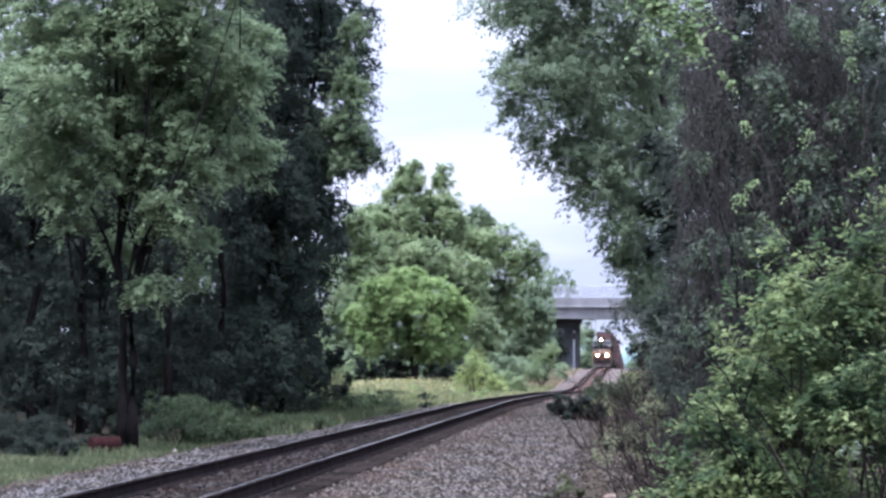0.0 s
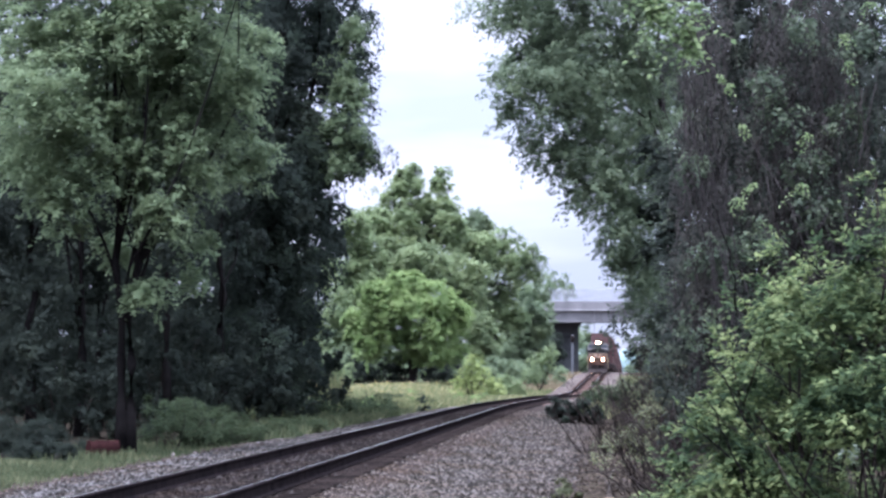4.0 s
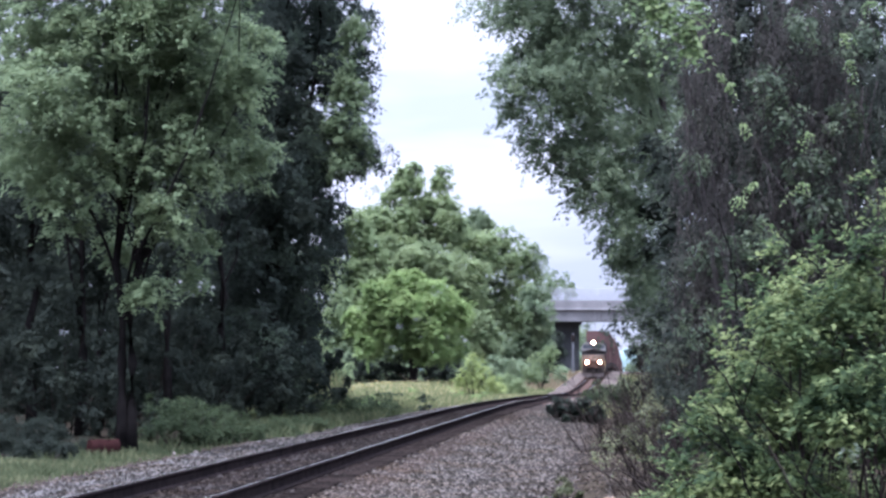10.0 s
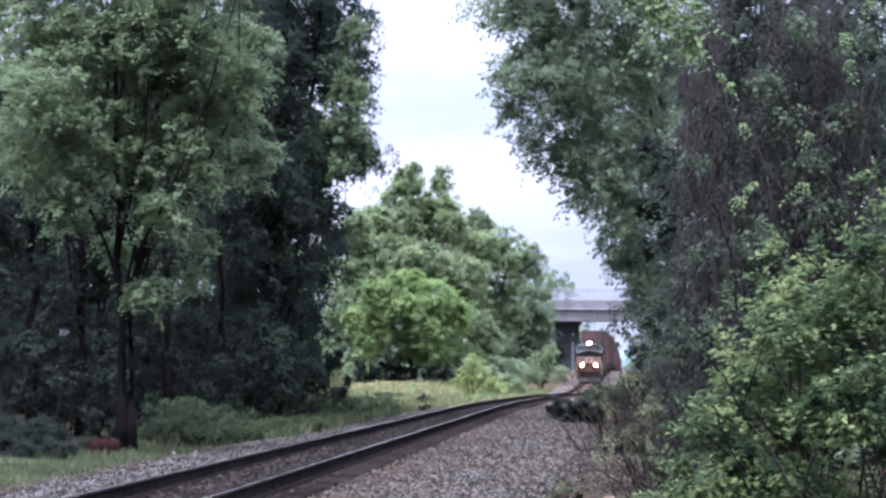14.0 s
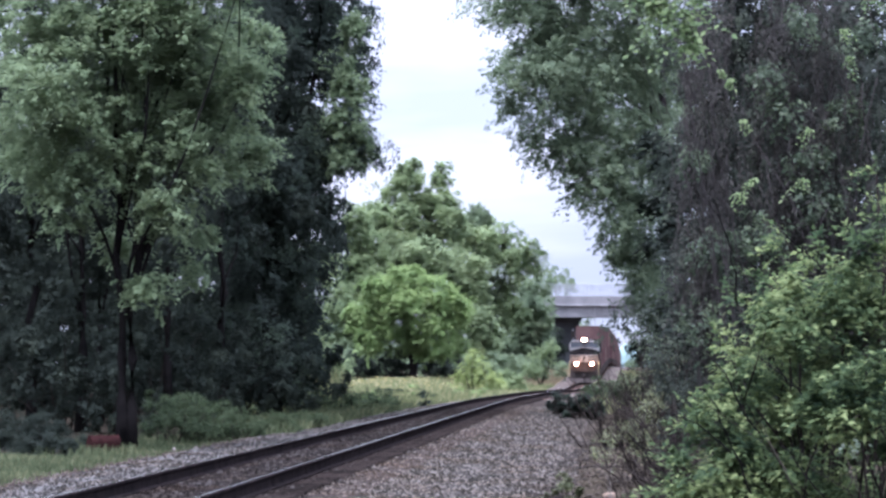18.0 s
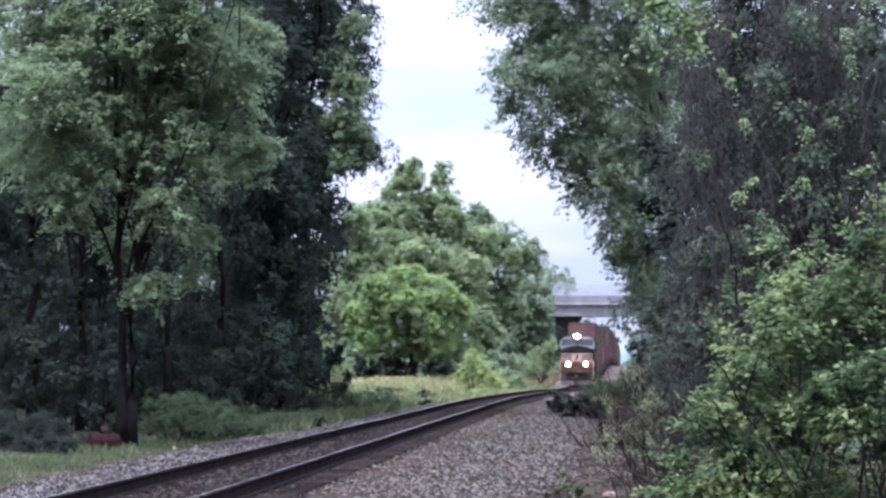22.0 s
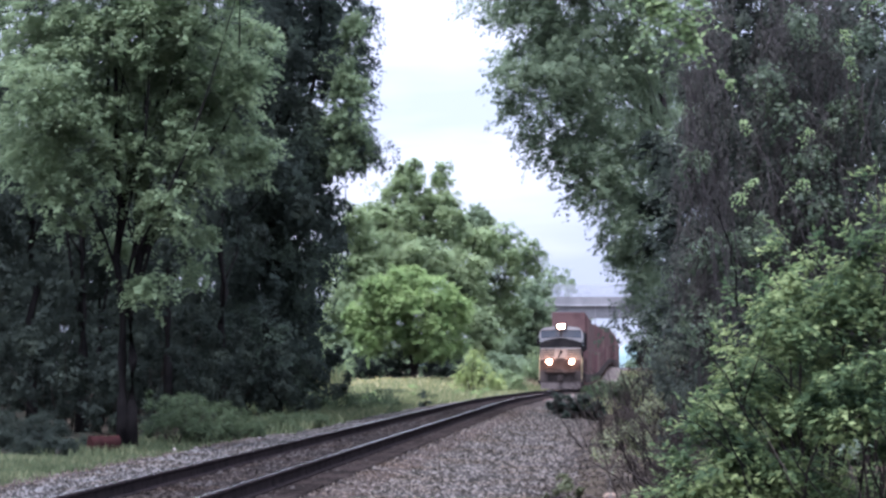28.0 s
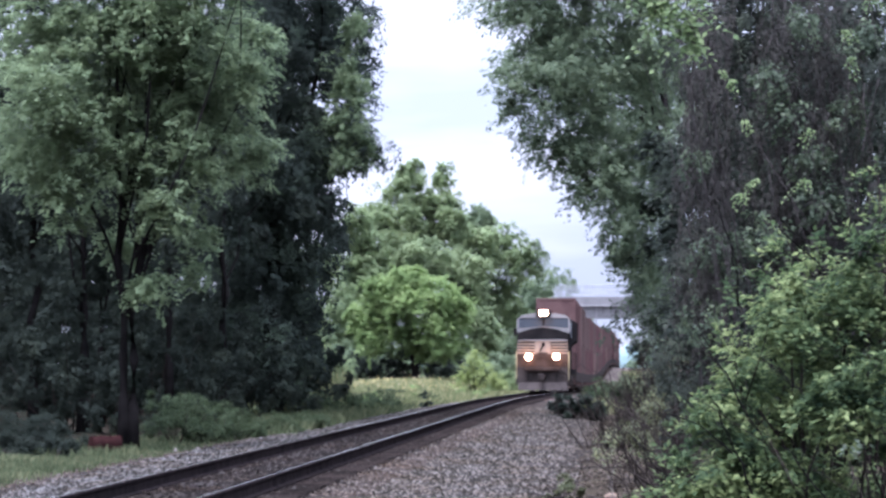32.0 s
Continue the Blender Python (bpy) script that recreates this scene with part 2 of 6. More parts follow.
M_BLACK = surface("black_locomotive_paint", (0.010, 0.0095, 0.010), (0.024, 0.021, 0.020), 1.0, 0.77, 0, 0.05)
M_WHITE = surface("grimy_white_paint", (0.15, 0.145, 0.14), (0.255, 0.245, 0.23), 1.5, 0.5, 0, 0.05)
# the tan tint stands for the lamps' glow on the nose
M_NOSE = surface("lamp_glow_tan_paint", (0.20, 0.15, 0.11), (0.31, 0.24, 0.185), 1.5, 0.5, 0, 0.05)
# road grime whose reddish brown also holds some of the lamps' glow
M_GRIME_GLOW = surface("grime_and_lamp_glow", (0.030, 0.021, 0.017), (0.068, 0.047, 0.038), 2.5, 0.8, 0, 0.2)
M_PLOUGH = surface("dust_coated_plough_steel", (0.046, 0.039, 0.036), (0.082, 0.070, 0.064), 1.5, 0.85, 0, 0.2)
M_DIRTY = surface("dusty_grey_steel", (0.024, 0.020, 0.018), (0.060, 0.050, 0.045), 2.0, 0.8, 0.1, 0.2)
M_HAND = surface("pale_handrail_paint", (0.34, 0.27, 0.13), (0.50, 0.42, 0.24), 3.0, 0.5, 0, 0.05)
M_WHEEL = surface("worn_steel_wheel", (0.10, 0.085, 0.075), (0.24, 0.21, 0.19), 6.0, 0.5, 0.7, 0.1)
M_CONC = surface("weathered_concrete", (0.155, 0.152, 0.152), (0.225, 0.22, 0.218), 0.35, 0.9, 0, 0.15, 5.0)
# the shade under the bridge deck is put into this concrete's colour
M_CONC_SHADE = surface("shade_darkened_concrete", (0.055, 0.058, 0.060), (0.105, 0.108, 0.110), 0.35, 0.9, 0, 0.15, 5.0)
M_CONC_D = surface("stained_concrete", (0.20, 0.20, 0.20), (0.34, 0.33, 0.33), 0.35, 0.9, 0, 0.15, 5.0)
M_GALV = surface("galvanised_steel", (0.20, 0.215, 0.23), (0.31, 0.325, 0.34), 2.0, 0.5, 0.6, 0.05)
M_ROCK = surface("pale_stone", (0.13, 0.115, 0.10), (0.23, 0.205, 0.18), 6.0, 0.9, 0, 0.5)
M_TANROCK = surface("tan_sandstone", (0.13, 0.095, 0.07), (0.22, 0.165, 0.125), 6.0, 0.9, 0, 0.5)
M_RUSTBIN = surface("rusty_red_sheet", (0.014, 0.007, 0.007), (0.030, 0.013, 0.012), 5.0, 0.9, 0.0, 0.2)
# the haze of distance is mixed into the ridge's blue-green colour
M_RIDGE = surface("hazed_wooded_ridge", (0.130, 0.185, 0.180), (0.190, 0.250, 0.240), 0.02, 0.95, 0, 0.0, 0.15)
M_CARS = [surface("container_" + nm, lo, hi, 0.8, 0.78, 0.0, 0.12, 12.0) for nm, lo, hi in (
    ("rust_red", (0.078, 0.046, 0.044), (0.128, 0.078, 0.072)),
    ("oxide_brown", (0.076, 0.052, 0.048), (0.124, 0.088, 0.079)),
    ("dull_maroon", (0.076, 0.041, 0.042), (0.128, 0.073, 0.071)),
    ("dusty_brown", (0.105, 0.070, 0.062), (0.175, 0.122, 0.106)))]
M_LAMP = lamp_glass("lit_headlight", (1.0, 0.56, 0.30), 36.0)
M_WINDOW, _n, _l, _b = mat_new("cab_glass")
# blue-grey base colour carries part of the sky's reflection
_b.inputs["Base Color"].default_value = (0.065, 0.075, 0.088, 1)
_b.inputs["Roughness"].default_value = 0.12
_b.inputs["Specular IOR Level"].default_value = 0.6


# ---- mesh helpers ----
def mesh_from(name, verts, faces, mats, smooth=False, mat_ids=None):
    me = bpy.data.meshes.new(name)
    me.from_pydata([tuple(v) for v in verts], [], [tuple(f) for f in faces])
    for m in mats:
        me.materials.append(m)
    if mat_ids is not None:
        me.polygons.foreach_set("material_index", mat_ids)
    if smooth:
        me.polygons.foreach_set("use_smooth", [True] * len(me.polygons))
    me.update()
    return me


def quads(name, v, mat):
    """A mesh of loose quads from an array of shape (n, 4, 3)."""
    n = len(v)
    me = bpy.data.meshes.new(name)
    me.vertices.add(n * 4)
    me.vertices.foreach_set("co", np.ascontiguousarray(v, dtype=np.float32).ravel())
    me.loops.add(n * 4)
    me.loops.foreach_set("vertex_index", np.arange(n * 4, dtype=np.int32))
    me.polygons.add(n)
    me.polygons.foreach_set("loop_start", np.arange(0, n * 4, 4, dtype=np.int32))
    me.materials.append(mat)
    me.update(calc_edges=True)
    return me


def child(name, me, parent, label="", at=None):
    ob = new(name, me)
    ob.parent = parent
    if at is not None:
        ob.location = at
    if label:
        ob["label"] = label
    return ob


def part(name, bm, material, parent, label=""):
    me = bpy.data.meshes.new(name)
    bm.to_mesh(me)
    bm.free()
    me.materials.append(material)
    return child(name, me, parent, label)


def add_box(bm, lo, hi, bevel=0.0):
    c = [(a + b) / 2 for a, b in zip(lo, hi)]
    s = [abs(b - a) for a, b in zip(lo, hi)]
    got = bmesh.ops.create_cube(bm, size=1.0, matrix=Matrix.Translation(c) @ Matrix.Diagonal((*s, 1)))
    if bevel:
        edges = {e for v in got["verts"] for e in v.link_edges}
        bmesh.ops.bevel(bm, geom=list(edges), offset=bevel, segments=2, affect="EDGES", profile=0.5)
    return bm


def box(lo, hi, bevel=0.0):
    return add_box(bmesh.new(), lo, hi, bevel)


def add_rod(bm, a, b, r, seg=8, r2=None):
    a, b = Vector(a), Vector(b)
    d = b - a
    m = Matrix.Translation((a + b) / 2) @ d.to_track_quat("Z", "Y").to_matrix().to_4x4()
    bmesh.ops.create_cone(bm, cap_ends=True, segments=seg, radius1=r, radius2=r if r2 is None else r2, depth=d.length, matrix=m)
    return bm


def rod(a, b, r, seg=8, r2=None):
    return add_rod(bmesh.new(), a, b, r, seg, r2)


def prism(outline, y0, y1):
    """An outline in x and z drawn out along y."""
    bm = bmesh.new()
    a = [bm.verts.new((x, y0, z)) for x, z in outline]
    b = [bm.verts.new((x, y1, z)) for x, z in outline]
    bm.faces.new(a)
    bm.faces.new(b[::-1])
    for i in range(len(a)):
        j = (i + 1) % len(a)
        bm.faces.new((a[j], a[i], b[i], b[j]))
    bmesh.ops.recalc_face_normals(bm, faces=bm.faces)
    return bm


def tube(points, radii, sides=7):
    """Vertices and faces of a tapered, bent tube."""
    pts = [Vector(p) for p in points]
    verts, faces = [], []
    for i, p in enumerate(pts):
        d = (pts[min(i + 1, len(pts) - 1)] - pts[max(i - 1, 0)]).normalized()
        q = d.to_track_quat("Z", "Y")
        for k in range(sides):
            a = 2 * math.pi * k / sides
            verts.append(p + q @ Vector((math.cos(a), math.sin(a), 0)) * radii[i])
    for i in range(len(pts) - 1):
        for k in range(sides):
            j = (k + 1) % sides
            faces.append((i * sides + k, i * sides + j, (i + 1) * sides + j, (i + 1) * sides + k))
    faces.append(tuple(range(sides))[::-1])
    faces.append(tuple((len(pts) - 1) * sides + k for k in range(sides)))
    return verts, faces


def tubes_mesh(name, list_of, mat, sides=6):
    verts, faces = [], []
    for pts, rad in list_of:
        v, f = tube(pts, rad, sides)
        o = len(verts)
        verts += v
        faces += [tuple(i + o for i in q) for q in f]
    return mesh_from(name, verts, faces, [mat], smooth=True)


# ---- the line of the railway ----
RUN = np.array([-60, 0, 60, 110, 140, 164, 202, 250, 306, 354, 411, 468, 600, 800, 1000, 1400], float)
SIDE = np.array([-8.85, -5.10, -1.35, 1.80, 3.98, 5.76, 8.48, 11.76, 15.60, 18.75, 22.60, 26.40, 36.0, 49.8, 63.2, 90.0])
RISE_AT = np.array([-60, 0, 110, 120, 141, 160, 180, 202, 230, 260, 288, 306, 335, 364, 392, 420, 450, 480, 515, 550, 600, 700, 800, 1000, 1400], float)
RISE = np.array([.35, .35, .35, .33, .24, .17, .07, -.12, -.30, -.42, -.36, -.27, 0.03, .38, .74, 1.06, 1.32, 1.48, 1.50, 1.35, .70, -.85, -2.6, -5.3, -9.0])
GRID = np.arange(-60, 1401, 1.0)


def eased(nodes, values, span):
    line = np.interp(GRID, nodes, values)
    k = np.hanning(span)
    k /= k.sum()
    pad = span // 2
    lead = line[0] + (line[1] - line[0]) * np.arange(-pad, 0)
    tail = line[-1] + (line[-1] - line[-2]) * np.arange(1, pad + 1)
    return np.convolve(np.concatenate([lead, line, tail]), k, "valid")[:len(GRID)]


LINE_X, LINE_Z = eased(RUN, SIDE, 41), eased(RISE_AT, RISE, 31)


def line_x(y):
    return np.interp(y, GRID, LINE_X)


def line_z(y):
    return np.interp(y, GRID, LINE_Z)


def ground_z(x, y):
    """Height of the soil: the bed follows the rails, the fields lie a little more evenly."""
    x, y = np.asarray(x, float), np.asarray(y, float)
    off = x - line_x(np.clip(y, -60, 1400))
    base = line_z(np.clip(y, -60, 1400)) - 0.40
    side = np.clip((np.abs(off) - 6.0) / 8.0, 0, 1)
    side = side * side * (3 - 2 * side)
    bump = 0.10 * np.sin(x * 0.31 + 1.3) * np.sin(y * 0.23) + 0.05 * np.sin(x * 1.1 + y * 0.7)
    return base * (1 - side) + np.maximum(base, 0.05) * side + bump * np.clip((np.abs(off) - 4.5) / 3, 0, 1)


# ---- ground, ballast, track ----
def build_ground():
    xs = np.unique(np.concatenate([np.linspace(-1800, -120, 12), np.linspace(-120, -24, 25), np.linspace(-24, 40, 81), np.linspace(40, 140, 26), np.linspace(140, 1800, 12)]))
    ys = np.unique(np.concatenate([np.linspace(-600, -20, 10), np.linspace(-20, 140, 111), np.linspace(140, 520, 96), np.linspace(520, 1400, 40), np.linspace(1400, 3500, 8)]))
    gx, gy = np.meshgrid(xs, ys)
    gz = ground_z(gx, gy)
    nx, ny = len(xs), len(ys)
    i = np.arange(nx * ny).reshape(ny, nx)
    f = np.stack([i[:-1, :-1], i[:-1, 1:], i[1:, 1:], i[1:, :-1]], -1).reshape(-1, 4)
    me = mesh_from("ground", np.stack([gx, gy, gz], -1).reshape(-1, 3).tolist(), f.tolist(), [M_SOIL], True)
    tagged(new("ground", me), "dark leaf-strewn soil beside the railway", "ground", kind="structure")


def strip(name, ys, section, mats, ids):
    """A cross-section (offset from the line, height over the rail head) carried along the line."""
    verts, faces, mi = [], [], []
    k = len(section)
    rng = np.random.default_rng(5)
    for y in ys:
        x0, z0 = float(line_x(y)), float(line_z(y))
        for o, h in section:
            verts.append((x0 + o, y, z0 + h + (rng.uniform(-.02, .02) if abs(o) > 1.4 else 0)))
    for a in range(len(ys) - 1):
        for b in range(k - 1):
            faces.append((a * k + b, a * k + b + 1, (a + 1) * k + b + 1, (a + 1) * k + b))
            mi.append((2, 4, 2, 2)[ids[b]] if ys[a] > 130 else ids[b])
    return mesh_from(name, verts, faces, mats, True, mi)


def build_ballast():
    ys = list(np.arange(-20, 120, 0.8)) + list(np.arange(120, 520, 3.0)) + list(np.arange(520, 1200, 20.0))
    sec = [(-4.7, -0.45), (-3.7, -0.385), (-2.9, -0.355), (-2.5, -0.33), (-2.0, -0.27), (-1.45, -0.215), (-0.85, -0.21), (-0.5, -0.186), (0, -0.18), (0.5, -0.186), (0.85, -0.21), (1.45, -0.23),
           (2.1, -0.31), (3.0, -0.345), (3.9, -0.36), (4.3, -0.40), (4.7, -0.50)]
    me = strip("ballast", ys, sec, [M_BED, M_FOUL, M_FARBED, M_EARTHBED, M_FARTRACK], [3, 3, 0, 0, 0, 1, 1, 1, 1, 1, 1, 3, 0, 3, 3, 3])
    tagged(new("ballast", me), "grey crushed-stone ballast bed under the track", "ballast", kind="structure")


def scatter_stones(name, label, y, o, seed, mat, small, large):
    rng = np.random.default_rng(seed)
    n = len(y)
    h = np.interp(o, [-4.7, -3.7, -2.9, -2.5, -2.0, -1.45, -0.85, -0.5, 0.5, 0.85, 1.45, 2.1, 3.0, 3.9, 4.3, 4.7], [-.45, -.385, -.355, -.33, -.27, -.215, -.21, -.183, -.183, -.21, -.23, -.31, -.345, -.36, -.40, -.44])
    r = rng.uniform(small, large, n) * (1 + 0.3 * (rng.random(n) < 0.15))
    c = np.stack([line_x(y) + o, y, line_z(y) + h + r * 0.22], 1)
    octa = np.array([(1, 0, 0), (-1, 0, 0), (0, 1, 0), (0, -1, 0), (0, 0, 1)], float)
    v = octa[None] * rng.uniform(0.6, 1.3, (n, 5, 1)) + rng.uniform(-.3, .3, (n, 5, 3))
    a = rng.random(n) * 6.283
    ca, sa = np.cos(a)[:, None], np.sin(a)[:, None]
    v = np.stack([v[..., 0] * ca - v[..., 1] * sa, v[..., 0] * sa + v[..., 1] * ca, v[..., 2] * 0.8], -1)
    v = v * r[:, None, None] + c[:, None]
    tri = np.array([(0, 2, 4), (2, 1, 4), (1, 3, 4), (3, 0, 4)])      # the underside is sunk in the bed
    f = (tri[None] + 5 * np.arange(n)[:, None, None]).reshape(-1)
    me = bpy.data.meshes.new(name)
    me.vertices.add(n * 5)
    me.vertices.foreach_set("co", v.astype(np.float32).ravel())
    me.loops.add(len(f))
    me.loops.foreach_set("vertex_index", f.astype(np.int32))
    me.polygons.add(len(f) // 3)
    me.polygons.foreach_set("loop_start", np.arange(0, len(f), 3, dtype=np.int32))
    me.materials.append(mat)
    me.update(calc_edges=True)
    tagged(new(name, me), label, "gravel", kind="stuff")


def build_stones():
    """Loose crushed stone on the near bed: grey on the shoulder, slightly browner on the service strip."""
    rng = np.random.default_rng(11)
    n = 17000
    scatter_stones("loose_ballast", "loose pale grey crushed stones on the ballast shoulder", 27 + 85 * rng.random(n) ** 1.5, -1.35 - 2.1 * rng.random(n) ** 1.1, 12, M_STONE, 0.020, 0.040)
    n = 4000
    scatter_stones("verge_gravel", "brown gravel thinning out into the grass", 33 + 60 * rng.random(n) ** 1.5, -3.0 - 1.5 * rng.random(n) ** 1.3, 16, M_BROWNSTONE, 0.014, 0.032)
    n = 13000
    scatter_stones("stray_ballast", "dirty stones lying between the rails", 27 + 75 * rng.random(n) ** 1.6, rng.uniform(-1.3, 1.35, n), 13, M_DIRTSTONE, 0.018, 0.040)
    n = 30000
    y = 26 + 84 * rng.random(n) ** 1.8
    o = 1.9 + 2.75 * rng.random(n) ** 1.25
    o = np.where(o > 3.9, o - rng.random(n) ** 2 * 1.2, o)
    scatter_stones("service_gravel", "loose dark grey gravel beside the track", y, o, 14, M_GRAVEL, 0.020, 0.047)
    n = 7000
    scatter_stones("brown_gravel", "brown earthy gravel along the ends of the ties", 26 + 84 * rng.random(n) ** 1.8, 1.3 + 0.95 * rng.random(n) ** 1.2, 15, M_BROWNSTONE, 0.014, 0.032)


def build_track():
    track = tagged(new("railway_track"), "single railway track with rusty rails on wooden ties", "railway track", kind="structure")
    ys = list(np.arange(-20, 130, 1.0)) + list(np.arange(130, 500, 3.0)) + list(np.arange(500, 1200, 12.0))
    prof = [(-.07, -.178), (-.07, -.168), (-.012, -.15), (-.009, -.05), (-.037, -.035), (-.037, -.004), (-.031, -.002), (-.009, 0),
            (.009, 0), (.031, -.002), (.037, -.004), (.037, -.035), (.009, -.05), (.012, -.15), (.07, -.168), (.07, -.178)]
    for side in (-0.753, 0.753):
        sec = [(side + a, b) for a, b in prof]
        verts, faces, mi = [], [], []
        k = len(sec)
        for y in ys:
            x0, z0 = float(line_x(y)), float(line_z(y))
            verts += [(x0 + o, y, z0 + h) for o, h in sec]
        for a in range(len(ys) - 1):
            for b in range(k):
                c = (b + 1) % k
                faces.append((a * k + b, a * k + c, (a + 1) * k + c, (a + 1) * k + b))
                mi.append(1 if b in (6, 7) else 0)
        child("rail", mesh_from("rail", verts, faces, [M_RAIL, M_RAILTOP], False, mi), track, "steel rail with a bright worn head and rusty sides")
    return track


def build_ties(track):
    bm = bmesh.new()
    add_box(bm, (-1.3, -.11, -.16), (1.3, .11, 0), 0.012)
    tie = bpy.data.meshes.new("tie")
    bm.to_mesh(tie)
    bm.free()
    tie.materials.append(M_TIE)
    rng = np.random.default_rng(3)
    y = 20.0
    for i in range(300):
        x, z = float(line_x(y)), float(line_z(y))
        ob = child("tie", tie, track)
        ob.matrix_basis = pose(x + rng.uniform(-.04, .04), y, z - 0.183 + rng.uniform(-.006, .002), 0, 0, -3.6 + rng.uniform(-1.2, 1.2))
        y += 0.5
    verts, faces = [], []
    while y < 560:
        x, z = float(line_x(y)), float(line_z(y)) - 0.183
        o = len(verts)
        for dz in (0, -.12):
            verts += [(x - 1.3, y - .11, z + dz), (x + 1.3, y - .11, z + dz), (x + 1.3, y + .11, z + dz), (x - 1.3, y + .11, z + dz)]
        faces += [(o, o + 1, o + 2, o + 3), (o, o + 4, o + 5, o + 1), (o + 1, o + 5, o + 6, o + 2), (o + 3, o + 7, o + 4, o)]
        y += 0.52
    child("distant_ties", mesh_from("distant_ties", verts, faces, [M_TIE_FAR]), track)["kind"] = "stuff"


build_ground()
build_ballast()
TRACK = build_track()


# ---- plants ----
def unit(a):
    return a / np.maximum(np.linalg.norm(a, axis=-1, keepdims=True), 1e-9)


def leaf_quads(rng, c, out, size, width=0.55, lift=0.5, droop=0.3, wild=0.42, along=None):
    """Leaves as folded lozenges: at c, facing mostly outward and up."""
    n = len(c)
    nor = unit(out * 0.7 + np.array([0, 0, lift]) + rng.normal(0, wild, (n, 3)) * 0.7)
    d = rng.normal(0, 1, (n, 3)) + out * 0.8 - np.array([0, 0, droop])
    if along is not None:
        d = d * 0.35 + along
    d = unit(d - nor * (d * nor).sum(1, keepdims=True))
    s = np.cross(d, nor)
    L = (size * rng.uniform(0.65, 1.3, n))[:, None]
    fold = nor * L * 0.10
    v = np.stack([c - d * L * 0.5, c + s * L * width * 0.5 + fold - d * L * 0.04, c + d * L * 0.5, c - s * L * width * 0.5 + fold - d * L * 0.04], 1)
    return v


def crown_quads(rng, blobs, n, size, clump=0.4, shell=0.42, flat=0.42, per=90, up=0.8, twigs=8, shoots=0, shoot=0.6, upright=0.5, **kw):
    """Leaves in layered sprays, the sprays gathered over lobes (x, y, z, and three radii); uneven, with gaps."""
    blobs = np.array([b if len(b) == 6 else (*b[:3], b[3], b[3], b[3]) for b in blobs], float)
    w = (blobs[:, 3] * blobs[:, 5]) ** 0.9
    w /= w.sum()
    k = max(6, n // per)
    which = rng.choice(len(blobs), k, p=w)
    b = blobs[which]
    u = unit(rng.normal(0, 1, (k, 3)))
    rad = rng.random(k) ** shell
    lobes = 1 + 0.16 * np.sin(u[:, 0] * 5 + which) * np.cos(u[:, 2] * 6 + which * 2.1) + rng.normal(0, 0.05, k)
    centre = b[:, :3] + u * b[:, 3:] * (rad * lobes)[:, None]
    own = clump * rng.uniform(0.5, 1.4, k)
    # each spray is a tilted pad: its own upper side, a little outward
    face = unit(u * np.array([0.55, 0.55, 0.25]) + np.array([0, 0, up]) + rng.normal(0, 0.22, (k, 3)))
    ax = unit(np.cross(face, rng.normal(0, 1, (k, 3))))
    ay = np.cross(face, ax)
    # leaves stand left and right of thin twigs that spread over the pad and droop at their ends
    idx = np.repeat(np.arange(k), per)
    m = len(idx)
    ang = rng.random((k, twigs)) * 1.1 + np.arange(twigs) * (2 * math.pi / twigs) + rng.random((k, 1)) * 6.283
    reach = rng.uniform(0.55, 1.15, (k, twigs))
    tw = rng.integers(0, twigs, m)
    ca, sa = np.cos(ang[idx, tw])[:, None], np.sin(ang[idx, tw])[:, None]
    way = ax[idx] * ca + ay[idx] * sa
    side = np.cross(way, face[idx])
    t = (rng.random(m) ** 0.75)[:, None]
    size_of = own[idx][:, None]
    c = centre[idx] + size_of * (way * t * reach[idx, tw][:, None] + face[idx] * flat * (0.9 * (1 - t * t) + rng.normal(0, 0.16, (m, 1)))) + rng.normal(0, 0.35 * size, (m, 3))
    turn = rng.choice((-1.0, 1.0), (m, 1))
    out = unit(face[idx] + 0.35 * way * t)
    leaves = leaf_quads(rng, c, out, size, along=way * 0.9 + side * turn * 0.8, **kw)
    if not shoots:
        return leaves
    # single shoots that stand out of the lobes and make their outline ragged
    which = rng.choice(len(blobs), shoots, p=w)
    b, u = blobs[which], unit(rng.normal(0, 1, (shoots, 3)))
    d = unit(u + np.array([0, 0, upright]) + rng.normal(0, 0.35, (shoots, 3)))
    reach = shoot * rng.uniform(0.5, 1.3, shoots)
    m = 22
    t = (np.arange(m) + 0.5) / m
    c = (b[:, :3] + u * b[:, 3:] * 0.86)[:, None] + d[:, None] * (reach[:, None] * t)[..., None]
    c[..., 2] -= reach[:, None] * 0.28 * t ** 2
    c = (c + rng.normal(0, 1, (shoots, m, 3)) * (0.16 * reach[:, None] * (1.15 - t))[..., None]).reshape(-1, 3)
    way = np.repeat(d, m, 0) + rng.normal(0, 0.6, (len(c), 3))
    return np.concatenate([leaves, leaf_quads(rng, c, unit(np.repeat(u, m, 0) + np.array([0, 0, 0.6])), size, along=way, **kw)])


def limb(rng, a, b, r0, r1, bow=0.12, steps=6):
    a, b = np.array(a, float), np.array(b, float)
    span = np.linalg.norm(b - a)
    side = rng.normal(0, 1, 3) * span * bow
    pts, rad = [], []
    for i in range(steps + 1):
        t = i / steps
        p = a + (b - a) * t + side * math.sin(t * math.pi) * 0.5 + np.array([0, 0, span * 0.08 * math.sin(t * math.pi)])
        pts.append(tuple(p + rng.normal(0, 0.012 * span, 3) * (0 < i < steps)))
        rad.append(r0 + (r1 - r0) * t)
    return pts, rad


